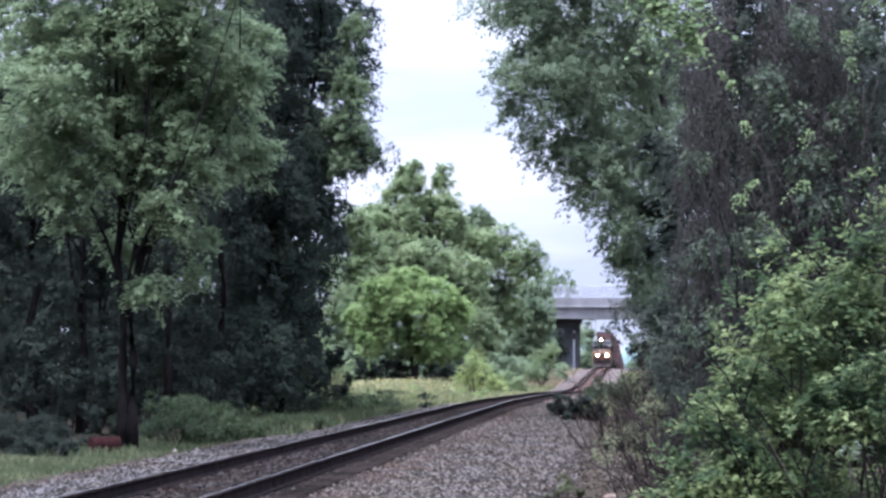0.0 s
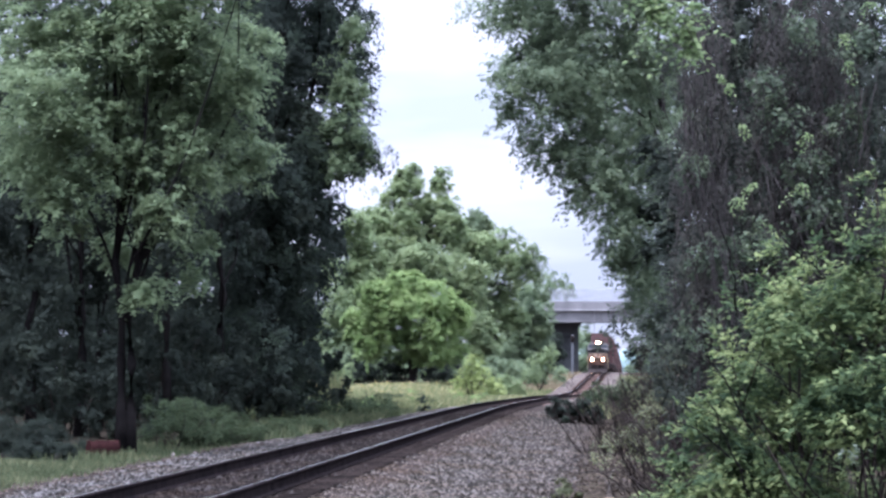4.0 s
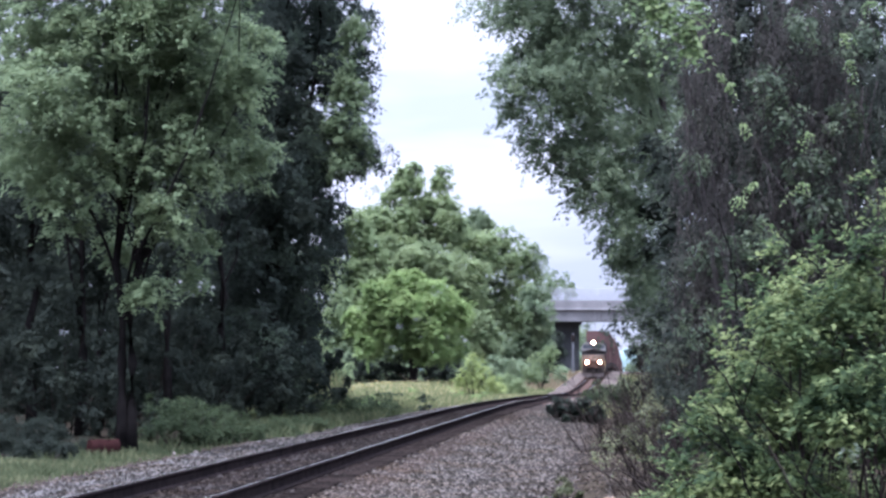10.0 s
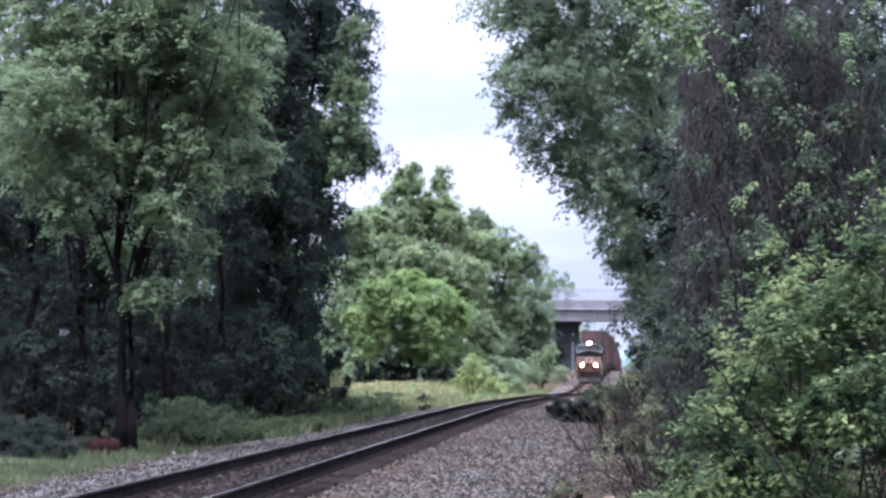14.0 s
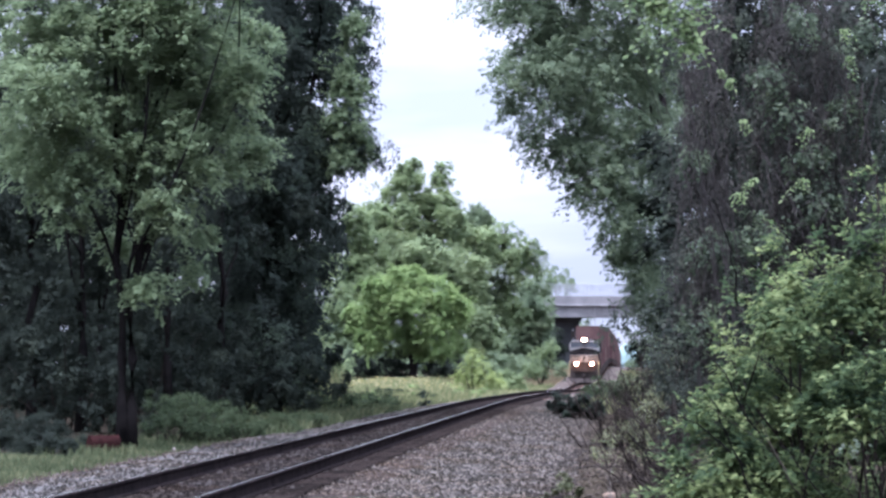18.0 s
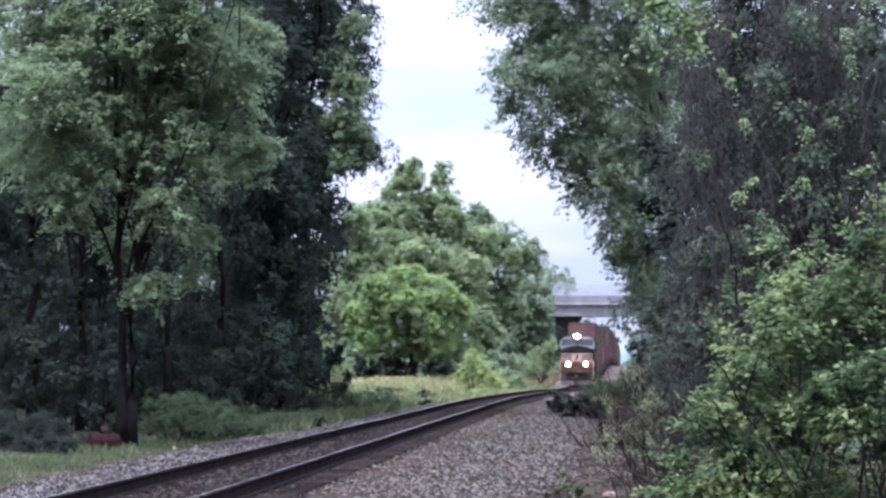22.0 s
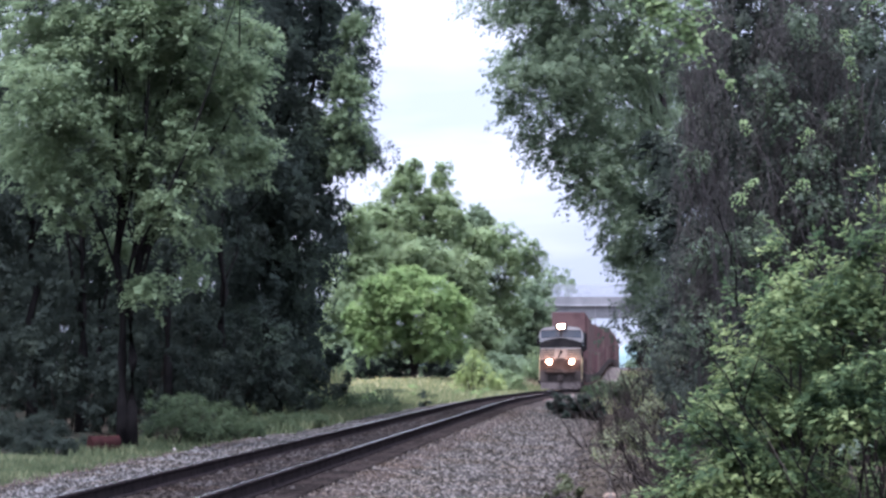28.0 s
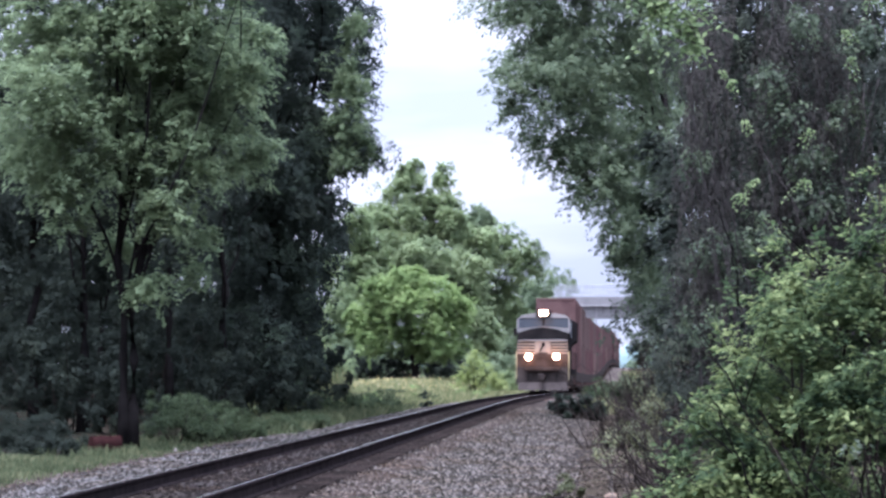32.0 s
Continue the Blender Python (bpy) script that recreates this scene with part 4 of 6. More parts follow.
# bushes at the foot of the clump
for k, (bx, bb) in enumerate((
        ((2.41, 215), [(2.06, 1.38, 0.95), (2.51, 2.15, 0.65), (3.25, 0.78, 0.85), (1.31, 0.28, 0.6), (4.16, 0.11, 0.7), (2.36, 0.29, 0.8)]), ((5.22, 225), [(5, 0.19, 0.95), (4.04, -0.23, 0.7), (5.97, -0.06, 0.7)]),
        ((10.56, 300), [(10.68, 2.08, 1.5), (11.54, 3.29, 0.95), (9.6, 0.89, 1.15)]), ((-7.36, 200), [(-7.43, 1.36, 1.15), (-8.36, 1.97, 1.0), (-7.68, -0.02, 0.85)]))):
    shrub("meadow_bush", bx, lobes(bx[1], bb), 6500, 0.15, M_LEAF_Y if k < 1 else M_LEAF_C, 640 + k, "light green bush at the foot of the trees", 0.42, "bushes by the meadow", 8, 0.03, up=0.9, flat=0.6, wild=0.3, per=70, shoots=90, shoot=0.6, upright=0.9)

# right of the line: an overhanging elm, trees behind, hanging vines
# the last three lobes, out of view, are added to shade the crown
tree("elm_tree", (7.96, 98), lobes(92, [(1.2, 13.5, 0.38), (2.2, 13.8, 1.0), (2.85, 13.2, 0.95), (2.7, 11.75, 0.95), (2.05, 10.85, 0.65), (2.5, 10.3, 0.85), (3.7, 12.5, 1.4), (3.8, 10.65, 1.4), (3.25, 9.4, 1.0), (3.95, 8.65, 1.0), (5.1, 11.4, 1.6), (5.1, 9.35, 1.6), (4.9, 7.7, 1.0), (4.5, 7.25, 0.5),
     (5.7, 7.5, 1.35), (5.7, 6.05, 0.85), (6.25, 5.3, 0.85), (6.55, 9.0, 1.25), (6.7, 11.4, 1.2), (6.7, 6.6, 1.3), (6.5, 4.4, 0.55), (6.9, 4.8, 1.0), (6.65, 3.5, 0.6), (7.0, 2.5, 0.9), (7.2, 4.0, 0.8), (6.5, 13.2, 1.5), (4.9, 14.3, 1.8), (6.7, 15.8, 2.4), (3.6, 15.8, 1.7), (5.2, 16.6, 2.0)], 1.6),
     108000, 0.129, M_LEAF_R, 41, 0.26, 0.5, "tall elm with a ragged crown overhanging the track", 0.5, limbs=12, shell=0.55, per=80, lean_to=0.15, up=0.55, flat=0.65, lift=0.4, shoots=1500, shoot=0.6, upright=0.35)
tree("backing_tree", (9.83, 114), lobes(113, [(5.96, 13.3, 1.9), (4.84, 14.2, 1.5), (6.85, 9.7, 1.5), (7.57, 7.2, 0.7), (7.75, 12.2, 2.0), (5.73, 11.3, 1.5), (4.84, 16.2, 1.8), (9.26, 5.05, 1.0), (8.8, 8.9, 1.8), (9.5, 11.9, 1.7), (9.83, 8.9, 1.6), (9.26, 14.4, 1.8), (7.7, 11.8, 1.9), (7.5, 13.9, 1.6)], 2.5),
     36000, 0.2, M_LEAF_R, 42, 0.2, 0.5, "leafy tree standing close behind the elm", 0.8, limbs=4, lean_to=0.15)
for k, (wx, wy, wh, wr) in enumerate(((11.8, 104, 20, 4.2), (10.7, 90, 18, 4), (10.7, 80, 16, 4), (7.4, 60, 11, 3), (7.7, 55, 10.5, 3), (8, 50, 10, 2.8), (8.5, 78, 12, 3), (14.3, 120, 24, 5.5), (11, 64, 13, 4), (8.65, 72, 13.5, 3.2), (8.5, 84, 15, 3), (9.4, 62, 13, 3.2), (8.9, 46, 10.5, 2.6), (6.75, 66, 12.5, 1.7))):
    gz = float(ground_z(wx, wy))
    near = wy < 70
    tree("forest_tree", (wx, wy), auto_blobs(wood_rng, wx, wy, gz - wh * 0.12, wh, wr, 12), 8000 if near else 4200, 0.19 if near else 0.35, M_SHADELEAF, 340 + k, 0.22, 0.3,
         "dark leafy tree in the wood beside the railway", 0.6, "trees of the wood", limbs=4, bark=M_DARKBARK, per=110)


def vine_curtain(name, x0, x1, y, z0, z1, stems, strands, seed, label):
    """Dead stems that hang down over a thicket, with thin trailing strands and withered leaves along them."""
    rng = np.random.default_rng(seed)
    cx = (x0 + x1) / 2
    ob = tagged(new(name), label, "vine")
    gz = float(ground_z(cx, y))
    ob.location = (cx, y, gz)

    def hang(r, drop, jit):
        x = rng.uniform(x0, x1)
        while math.sin(x * 3.9 + 1.2) + 0.6 * math.sin(x * 9.1) < rng.uniform(-1.6, 0.9):      # denser in some falls than in others
            x = rng.uniform(x0, x1)
        x, yy = x - cx, rng.normal(-0.1, 0.42)
        top = rng.uniform(z0 + (z1 - z0) * 0.2, z1) - gz
        low = max(0.02, top - drop)
        m = 9
        sway, belly = rng.normal(0, 0.16), rng.normal(0, 0.10)
        pts = [(x + sway * j / m + belly * math.sin(j / m * 3.1) + rng.normal(0, jit), yy + rng.normal(0, 0.05), top + (low - top) * j / m) for j in range(m + 1)]
        return pts, [r * (1 - 0.5 * j / m) for j in range(m + 1)]
    for i in range(stems):
        child("vine_stem", tubes_mesh("vine_stem", [hang(rng.uniform(0.005, 0.011), rng.uniform(1.2, 4.5), 0.035)], M_VINE, 5), ob)
    fine = [hang(rng.uniform(0.0028, 0.0055), rng.uniform(0.4, 1.9), 0.02) for i in range(strands)]
    child("trailing_growth", tubes_mesh("trailing_growth", fine, M_VINE, 3), ob)["kind"] = "stuff"
    at = []
    for pts, _ in fine:
        p = np.array(pts)
        t = rng.random(26) * 9
        j = np.minimum(t.astype(int), 8)
        at.append(p[j] + (p[j + 1] - p[j]) * (t - j)[:, None] + rng.normal(0, 0.03, (26, 3)))
    c = np.concatenate(at)
    child("foliage", quads("foliage", leaf_quads(rng, c, np.tile([0, -0.8, 0.2], (len(c), 1)), 0.055, 0.42, 0.15, 1.5, 0.35, along=np.tile([0, 0, -1.0], (len(c), 1))), M_LEAF_V), ob)
    return ob


vine_curtain("vine_curtain", 3.25, 5.75, 37.7, 1.4, 6.9, 120, 820, 51, "curtain of dry grey-brown vines hanging over a thicket")
# thicket that carries the vines
shrub("vine_thicket", (4.6, 38.5), [(4.6, 38.6, 2.2, 1.9, 1.2, 2.2), (4.3, 38.6, 5.0, 1.3, 1.1, 2.4), (5.8, 38.0, 4.5, 1.4, 1.2, 3.0), (3.7, 38.8, 2.6, 0.6, 0.6, 0.9), (3.5, 38.9, 4.2, 0.5, 0.5, 0.7), (3.75, 38.8, 5.6, 0.5, 0.5, 0.6), (3.4, 38.9, 1.3, 0.5, 0.5, 0.9), (5.4, 38.0, 1.5, 1.6, 1.0, 1.5), (4.65, 39.0, 6.4, 1.0, 0.7, 0.7), (5.6, 38.6, 6.7, 0.9, 0.7, 0.7), (3.9, 38.9, 6.7, 0.6, 0.6, 0.7), (4.3, 39.2, 7.2, 1.2, 0.7, 0.6), (3.55, 38.9, 6.75, 0.5, 0.4, 0.5), (4.2, 38.8, 6.3, 0.6, 0.5, 0.5)],
      70000, 0.069, M_THICK, 52, "dense shaded thicket behind hanging vines", 0.26, "", 5, 0.014, "thicket", wild=0.3, lift=0.2, up=0.3, flat=0.8, per=60)


shrub("ivy_growth", (4.6, 37.6), [(4.85, 37.0, 4.25, 0.25), (4.95, 37.0, 3.8, 0.28), (4.3, 37.0, 5.4, 0.22), (4.5, 37.0, 5.0, 0.25), (5.3, 37.0, 4.9, 0.25), (3.6, 37.1, 3.1, 0.3), (4.2, 37.0, 3.3, 0.3), (3.35, 37.1, 4.3, 0.16), (5.5, 37.0, 5.9, 0.25), (4.75, 37.0, 6.2, 0.25), (3.5, 37.1, 2.2, 0.3)],
      5200, 0.075, M_IVY, 55, "dull green ivy growing over hanging vines", 0.16, "", 8, 0.006, "ivy", per=26, flat=1.0, wild=0.7, lift=0.3, up=0.4)


def hanging_creeper(name, root, sprays, leaf, mat, seed, label):
    """A climbing stem with leafy sprays; each spray (x, y, z, length, lean) bends over and hangs with its leaves in pairs."""
    rng = np.random.default_rng(seed)
    gz = float(ground_z(*root))
    ob = tagged(new(name), label, "creeper")
    ob.location = (root[0], root[1], gz)
    o = np.array([root[0], root[1], gz])
    at, out, way = [], [], []
    for x, y, z, length, lean in sprays:
        top = np.array([x, y, z]) - o
        child("stem", tubes_mesh("stem", [limb(rng, (rng.normal(0, .05), 0.3, 0), top + np.array([0.05, 0.5, 0.05]), 0.006, 0.003, 0.05)], M_VINE, 5), ob)
        for q in range(5):
            d = np.array([lean + rng.normal(0, 0.4), -0.35, rng.uniform(-0.2, 0.5)])
            ln = length * rng.uniform(0.5, 1.4)
            pts = [top + d * ln * t - np.array([0, 0, 0.95 * ln]) * t ** 1.7 for t in np.linspace(0, 1, 8)]
            child("stem", tubes_mesh("stem", [([tuple(p) for p in pts], list(np.linspace(0.004, 0.0012, 8)))], M_VINE, 4), ob)
            m = max(6, int(ln / leaf * 3.2))
            for i in range(m):
                t = (i + 0.6) / m * 7
                j = min(6, int(t))
                p = pts[j] + (pts[j + 1] - pts[j]) * (t - j)
                side = np.array([1.0 if i % 2 else -1.0, rng.normal(-0.2, 0.4), rng.normal(-0.3, 0.35)])
                at.append(p + side * leaf * 0.42)
                way.append(unit(side + np.array([0, 0, -0.7])))
                out.append(unit(np.array([rng.normal(0, 0.4), -0.8, 0.7])))
    at, out, way = np.array(at), np.array(out), np.array(way)
    child("foliage", quads("foliage", leaf_quads(rng, at, out, leaf, 0.52, 0.3, 0.4, 0.4, along=way * 1.5), mat), ob)
    return ob


hanging_creeper("climbing_creeper", (3.75, 33.5), [(2.25, 33, 6.15, 0.4, 0.1), (2.45, 33, 6.1, 0.45, 0.1), (2.6, 33, 6.05, 0.5, 0.1), (2.7, 33, 5.95, 0.5, 0.1), (2.82, 33, 5.85, 0.5, 0.0), (2.9, 33, 5.7, 0.5, 0.0), (2.98, 33, 6.0, 0.4, 0.0), (2.9, 33, 5.45, 0.3, 0.1), (2.5, 33, 5.95, 0.4, 0.05), (2.66, 33, 5.75, 0.4, 0.0), (2.78, 33, 5.6, 0.38, 0.0), (2.36, 33, 6.2, 0.4, 0.0)], 0.10, M_LEAF_P, 53, "creeper with fresh green leaves climbing the thicket")
hanging_creeper("creeper_spray", (4.9, 31.5), [(4.42, 31, 5.4, 0.2, 0.1), (4.5, 31, 5.1, 0.2, 0.0), (4.72, 31, 5.75, 0.2, 0.1), (3.16, 32, 5.05, 0.13, 0.2), (3.3, 32, 4.95, 0.16, -0.1), (3.42, 32, 4.5, 0.2, -0.1), (3.45, 31, 3.75, 0.24, -0.5), (3.3, 31, 3.6, 0.18, -0.5), (4.0, 31, 3.75, 0.2, -0.2), (4.05, 31, 4.3, 0.15, 0.2)], 0.052, M_LEAF_P, 54, "thin creeper with scattered pale green leaves")


# the near bush: boughs that arch out of one root, each with leafy shoots that droop at their ends
def arching_bush(name, root, edge, body, per_lobe, size, mat, seed, label, canes=()):
    rng = np.random.default_rng(seed)
    gz = float(ground_z(*root))
    ob = tagged(new(name), label, "bush")
    ob.location = (root[0], root[1], gz)
    o = np.array([root[0], root[1], gz])
    at, out, way = [], [], []
    for row, (lx, ly, lz, lr) in enumerate(edge + body):
        mid = np.array([lx, ly, lz]) - o
        foot = np.array([rng.normal(0, 0.12), rng.normal(0, 0.12), 0])
        lr *= 0.88
        base = mid + np.array([0.45, 0.20, -0.85]) * lr
        runs = [limb(rng, foot, base, 0.010, 0.005, 0.10, 7)]
        for q in range(max(2, int(per_lobe * (1 if row < len(edge) else 0.3) * (lr / 0.22) ** 1.5))):
            start = base + rng.normal(0, 0.35, 3) * lr
            d = unit(rng.normal(0, 0.5, 3) + np.array([-0.45, -0.25, 0.80]))
            span = lr * rng.uniform(0.8, 1.8)
            sag = rng.uniform(0.10, 0.5) * span
            pts = [start + d * span * t - np.array([0, 0, sag]) * t ** 2.6 for t in np.linspace(0, 1, 7)]
            runs.append(([tuple(p) for p in pts], list(np.linspace(0.0034, 0.0012, 7))))
            # side twigs left and right, longest in the middle
            for w in range(int(rng.integers(3, 7))):
                t = rng.uniform(0.2, 1.0)
                k = min(5, int(t * 6))
                p = pts[k] + (pts[k + 1] - pts[k]) * (t * 6 - k)
                along = unit(pts[k + 1] - pts[k])
                e = unit(along * 0.9 + rng.normal(0, 0.5, 3) + np.array([0, -0.1, 0.1]))
                m = int(rng.integers(5, 10))
                reach = size * 0.55 * m * rng.uniform(0.8, 1.2)
                u = (np.arange(m) // 2 * 2 + 1.0) / m
                side = unit(np.cross(e, np.array([0, 0, 1.0]) + rng.normal(0, 0.3, 3)))
                flip = np.where(np.arange(m) % 2, 1.0, -1.0)[:, None]
                c = p + e * reach * u[:, None] - np.array([0, 0, 0.25 * reach]) * (u ** 2)[:, None] + side * flip * size * 0.45 + rng.normal(0, 0.003, (m, 3))
                at.append(c)
                way.append(np.tile(e * 0.75, (m, 1)) + side * flip * 0.75 - np.array([0, 0, 0.25]))
                up = unit(np.cross(side, e))
                up = up * (1 if up[2] > 0 else -1)
                out.append(np.tile(up + np.array([0, -0.15, 0]), (m, 1)))
        child("branch", tubes_mesh("branch", runs, M_TWIG, 4), ob)
    # dark bare canes that run through the leaves, up and towards the line
    for low, high in canes:
        a, b = np.array(low) - o, np.array(high) - o
        cane = limb(rng, a + (a - b) * 0.5 + np.array([0, 0.1, -0.1]), b, 0.0055, 0.0024, 0.05, 8)
        side = [limb(rng, cane[0][j], np.array(cane[0][j]) + np.array([rng.normal(-0.03, 0.05), -0.02, rng.uniform(0.05, 0.13)]), 0.002, 0.0008, 0.1, 4) for j in (4, 5, 6, 7)]
        child("branch", tubes_mesh("branch", [cane] + side, M_DARKBARK, 5), ob)
    at, out, way = np.concatenate(at), np.concatenate(out), np.concatenate(way)
    shoots = leaf_quads(rng, at, out, size, 0.50, 0.35, 0.2, 0.34, along=way * 1.6)
    pads = crown_quads(rng, body, 25000, size, 0.075, 0.42, 0.5, 32, 0.85, 5, width=0.48, wild=0.38, shoots=160, shoot=0.16, upright=0.8) - o
    child("foliage", quads("foliage", np.concatenate([shoots, pads]), mat), ob)
    return ob


# its upper edge falls from the outer shoots to the ballast; fuller lobes lie behind and below
EDGE = [(2.0, 2.63, 0.05), (2.05, 2.42, 0.07), (1.88, 2.30, 0.06), (1.72, 2.22, 0.08), (1.55, 2.28, 0.08), (1.49, 2.16, 0.08), (1.41, 2.01, 0.08), (1.30, 1.83, 0.07), (1.19, 1.47, 0.10), (1.09, 1.31, 0.09), (1.04, 1.18, 0.10)]
BODY = [(1.33, 1.62, 0.13), (1.17, 1.42, 0.11), (1.26, 1.28, 0.11), (1.68, 1.75, 0.12), (1.63, 1.55, 0.11), (1.80, 1.83, 0.12), (1.53, 2.00, 0.10), (1.46, 1.84, 0.11), (1.78, 2.08, 0.09), (1.90, 2.20, 0.09), (1.72, 1.97, 0.10), (1.94, 1.97, 0.12), (1.51, 1.80, 0.10), (1.98, 1.60, 0.12), (1.46, 1.24, 0.11), (1.08, 1.12, 0.09), (1.62, 1.63, 0.10)]
SKIRT = [(1.25, 1.17, 0.12), (1.46, 1.24, 0.12), (1.37, 1.05, 0.12), (1.61, 1.20, 0.12), (1.68, 1.04, 0.11), (1.80, 1.15, 0.11), (1.10, 1.05, 0.09), (1.9, 1.0, 0.08)]
DEEP = [(1.97, 2.0, 0.15), (1.75, 1.95, 0.15), (1.55, 1.9, 0.14), (1.62, 1.68, 0.16), (1.85, 1.66, 0.17), (1.4, 1.66, 0.14), (1.3, 1.48, 0.14), (1.52, 1.45, 0.16), (1.72, 1.4, 0.16), (1.95, 1.4, 0.16), (1.2, 1.28, 0.14), (1.42, 1.2, 0.16), (1.64, 1.16, 0.15), (1.86, 1.12, 0.15), (1.3, 1.06, 0.13), (1.52, 1.02, 0.13)]
CANES = [((1.38, 12.15, 1.44), (1.10, 12.10, 1.82)), ((1.28, 12.00, 1.31), (1.14, 11.95, 1.57)), ((1.28, 12.10, 1.35), (0.97, 12.10, 1.51)), ((1.04, 12.20, 1.22), (0.80, 12.20, 1.43)), ((1.60, 11.85, 1.17), (1.42, 11.80, 1.38)), ((1.77, 12.70, 2.04), (1.51, 12.70, 2.33)), ((1.33, 12.90, 2.20), (1.27, 12.90, 2.42)), ((1.92, 12.40, 1.83), (1.70, 12.40, 2.03)), ((1.57, 12.00, 1.59), (1.38, 12.00, 1.73))]
arching_bush("privet_bush", (1.85, 12.7), lobes(13.0, EDGE, 0.12), lobes(12.3, BODY, 0.12) + lobes(11.85, [(1.66, 1.60, 0.10), (1.80, 1.53, 0.11), (1.72, 1.46, 0.09), (1.58, 1.51, 0.08), (1.84, 1.66, 0.09)], 0.06) + lobes(12.15, SKIRT, 0.12) + lobes(12.95, DEEP, 0.15), 24, 0.040, M_LEAF_N, 61, "fresh green privet bush with arching twigs", CANES)


def bare_brush(name, x, y, n, height, spread, seed, label, lean=(-0.5, 0), thick=0.010):
    rng = np.random.default_rng(seed)
    gz = float(ground_z(x, y))
    ob = tagged(new(name), label, "brush")
    ob.location = (x, y, gz)
    for i in range(n):
        runs = []
        a = np.array([rng.normal(0, spread * 0.35), rng.normal(0, spread * 0.5), 0])
        h = height * rng.uniform(0.45, 1.1)
        b = a + np.array([lean[0] * h + rng.normal(0, 0.25) * h, lean[1] * h + rng.normal(0, 0.3) * h, h])
        main = limb(rng, a, b, thick * height, 0.0025 if thick > 0.005 else 0.001, 0.14, 6)
        runs.append(main)
        for j in (2, 3, 4, 5):
            if rng.random() < 0.75:
                p = np.array(main[0][j])
                q = p + np.array([rng.normal(lean[0] * 0.3, 0.25), rng.normal(0, 0.25), rng.uniform(0.1, 0.4)]) * h * 0.55
                runs.append(limb(rng, p, q, thick * 0.5 * height, 0.0015 if thick > 0.005 else 0.0007, 0.12, 4))
        child("twig", tubes_mesh("twig", runs, M_TWIG, 4), ob)
    return ob


bare_brush("bare_brush", 2.62, 30.0, 85, 1.35, 0.6, 71, "leafless brown brush leaning towards the track", (-0.26, 0))
bare_brush("bare_brush", 5.75, 62.0, 75, 2.5, 1.1, 72, "leafless brown brush leaning towards the track", (-0.22, 0))
bare_brush("bare_brush", 4.25, 58.0, 110, 1.7, 1.5, 70, "leafless brown brush leaning towards the track", (-0.2, 0))
bare_brush("bare_brush", 2.05, 12.2, 12, 1.9, 0.5, 77, "thin dark twigs arching out of the bush", (-0.42, -0.05), 0.0035)
bare_brush("bare_brush", 1.8, 17.0, 30, 1.25, 0.5, 73, "leafless brown brush leaning towards the track", (-0.5, 0))
shrub("yellowing_shrub", (3.73, 62), [(3.73, 62, 0.18, 0.42, 0.36, 0.42), (4.3, 63, 0.6, 0.5, 0.43, 0.5), (4.68, 64, 1.09, 0.54, 0.46, 0.54), (4.72, 62, 0.31, 0.55, 0.46, 0.55), (5.43, 66, 1.8, 0.58, 0.49, 0.58), (5.28, 62, 0.8, 0.62, 0.53, 0.62), (4.99, 60, -0.01, 0.48, 0.41, 0.48), (4.9, 66, 1.01, 0.4, 0.34, 0.4), (3.31, 60, -0.01, 0.26, 0.22, 0.26)], 4800, 0.06, M_OLIVE, 74, "thin yellowing shrub among bare twigs", 0.26, "", 14, 0.008)
shrub("yellowing_shrub", (2.86, 42), [(2.74, 42, 0.58, 0.24, 0.2, 0.24), (2.99, 42, 0.83, 0.29, 0.24, 0.29), (2.41, 41, 0.41, 0.15, 0.13, 0.15), (3, 41, 0.46, 0.25, 0.21, 0.25), (3.28, 43, 1.13, 0.26, 0.22, 0.26)], 2600, 0.05, M_OLIVE, 79, "thin yellowing shrub among bare twigs", 0.2, "", 10, 0.006, per=40)
shrub("brushwood_heap", (4.2, 89), [(4.02, 89, 0.4, 0.46, 0.39, 0.46), (4.59, 89, 0.37, 0.43, 0.36, 0.43), (3.63, 89, 0.51, 0.28, 0.24, 0.28), (4.95, 89, 0.22, 0.32, 0.27, 0.32)], 7000, 0.11, M_LEAF_B, 75, "heap of dark cut greenery lying on the gravel", 0.16, "", 12, 0.02, "brush heap", lift=1.0)
shrub("low_shrub", (1.56, 36), [(1.56, 36, 0.12, 0.19, 0.16, 0.19), (1.35, 36, 0.06, 0.12, 0.1, 0.12), (1.73, 36, 0.16, 0.13, 0.11, 0.13)], 900, 0.05, M_OLIVE, 76, "small green seedling growing out of the gravel", 0.07, "", 5, 0.006)
shrub("pale_sprig", (1.70, 11.6), [(1.66, 11.55, 1.35, 0.022), (1.70, 11.55, 1.355, 0.02), (1.74, 11.55, 1.36, 0.012)], 12, 0.030, M_SPRIG, 78, "sprig of pale young leaves growing through the bush", 0.045, "", 4, 0.003, "sprig", per=4)
for k in range(3):
    sx, sy = 2.14 + 0.05 * k, 36.0 - 0.3 * k
    stalk = tagged(new("dry_stalk", tubes_mesh("dry_stalk", [limb(np.random.default_rng(95 + k), (0, 0, 0), (0.10 - 0.14 * k, 0.05, 0.48 - 0.1 * k), 0.006, 0.003, 0.35, 7)], M_STALK, 5)), "pale dry stalk bent over the gravel", "stalk", "dry stalks")
    stalk.location = (sx, sy, float(line_z(sy)) - 0.42)
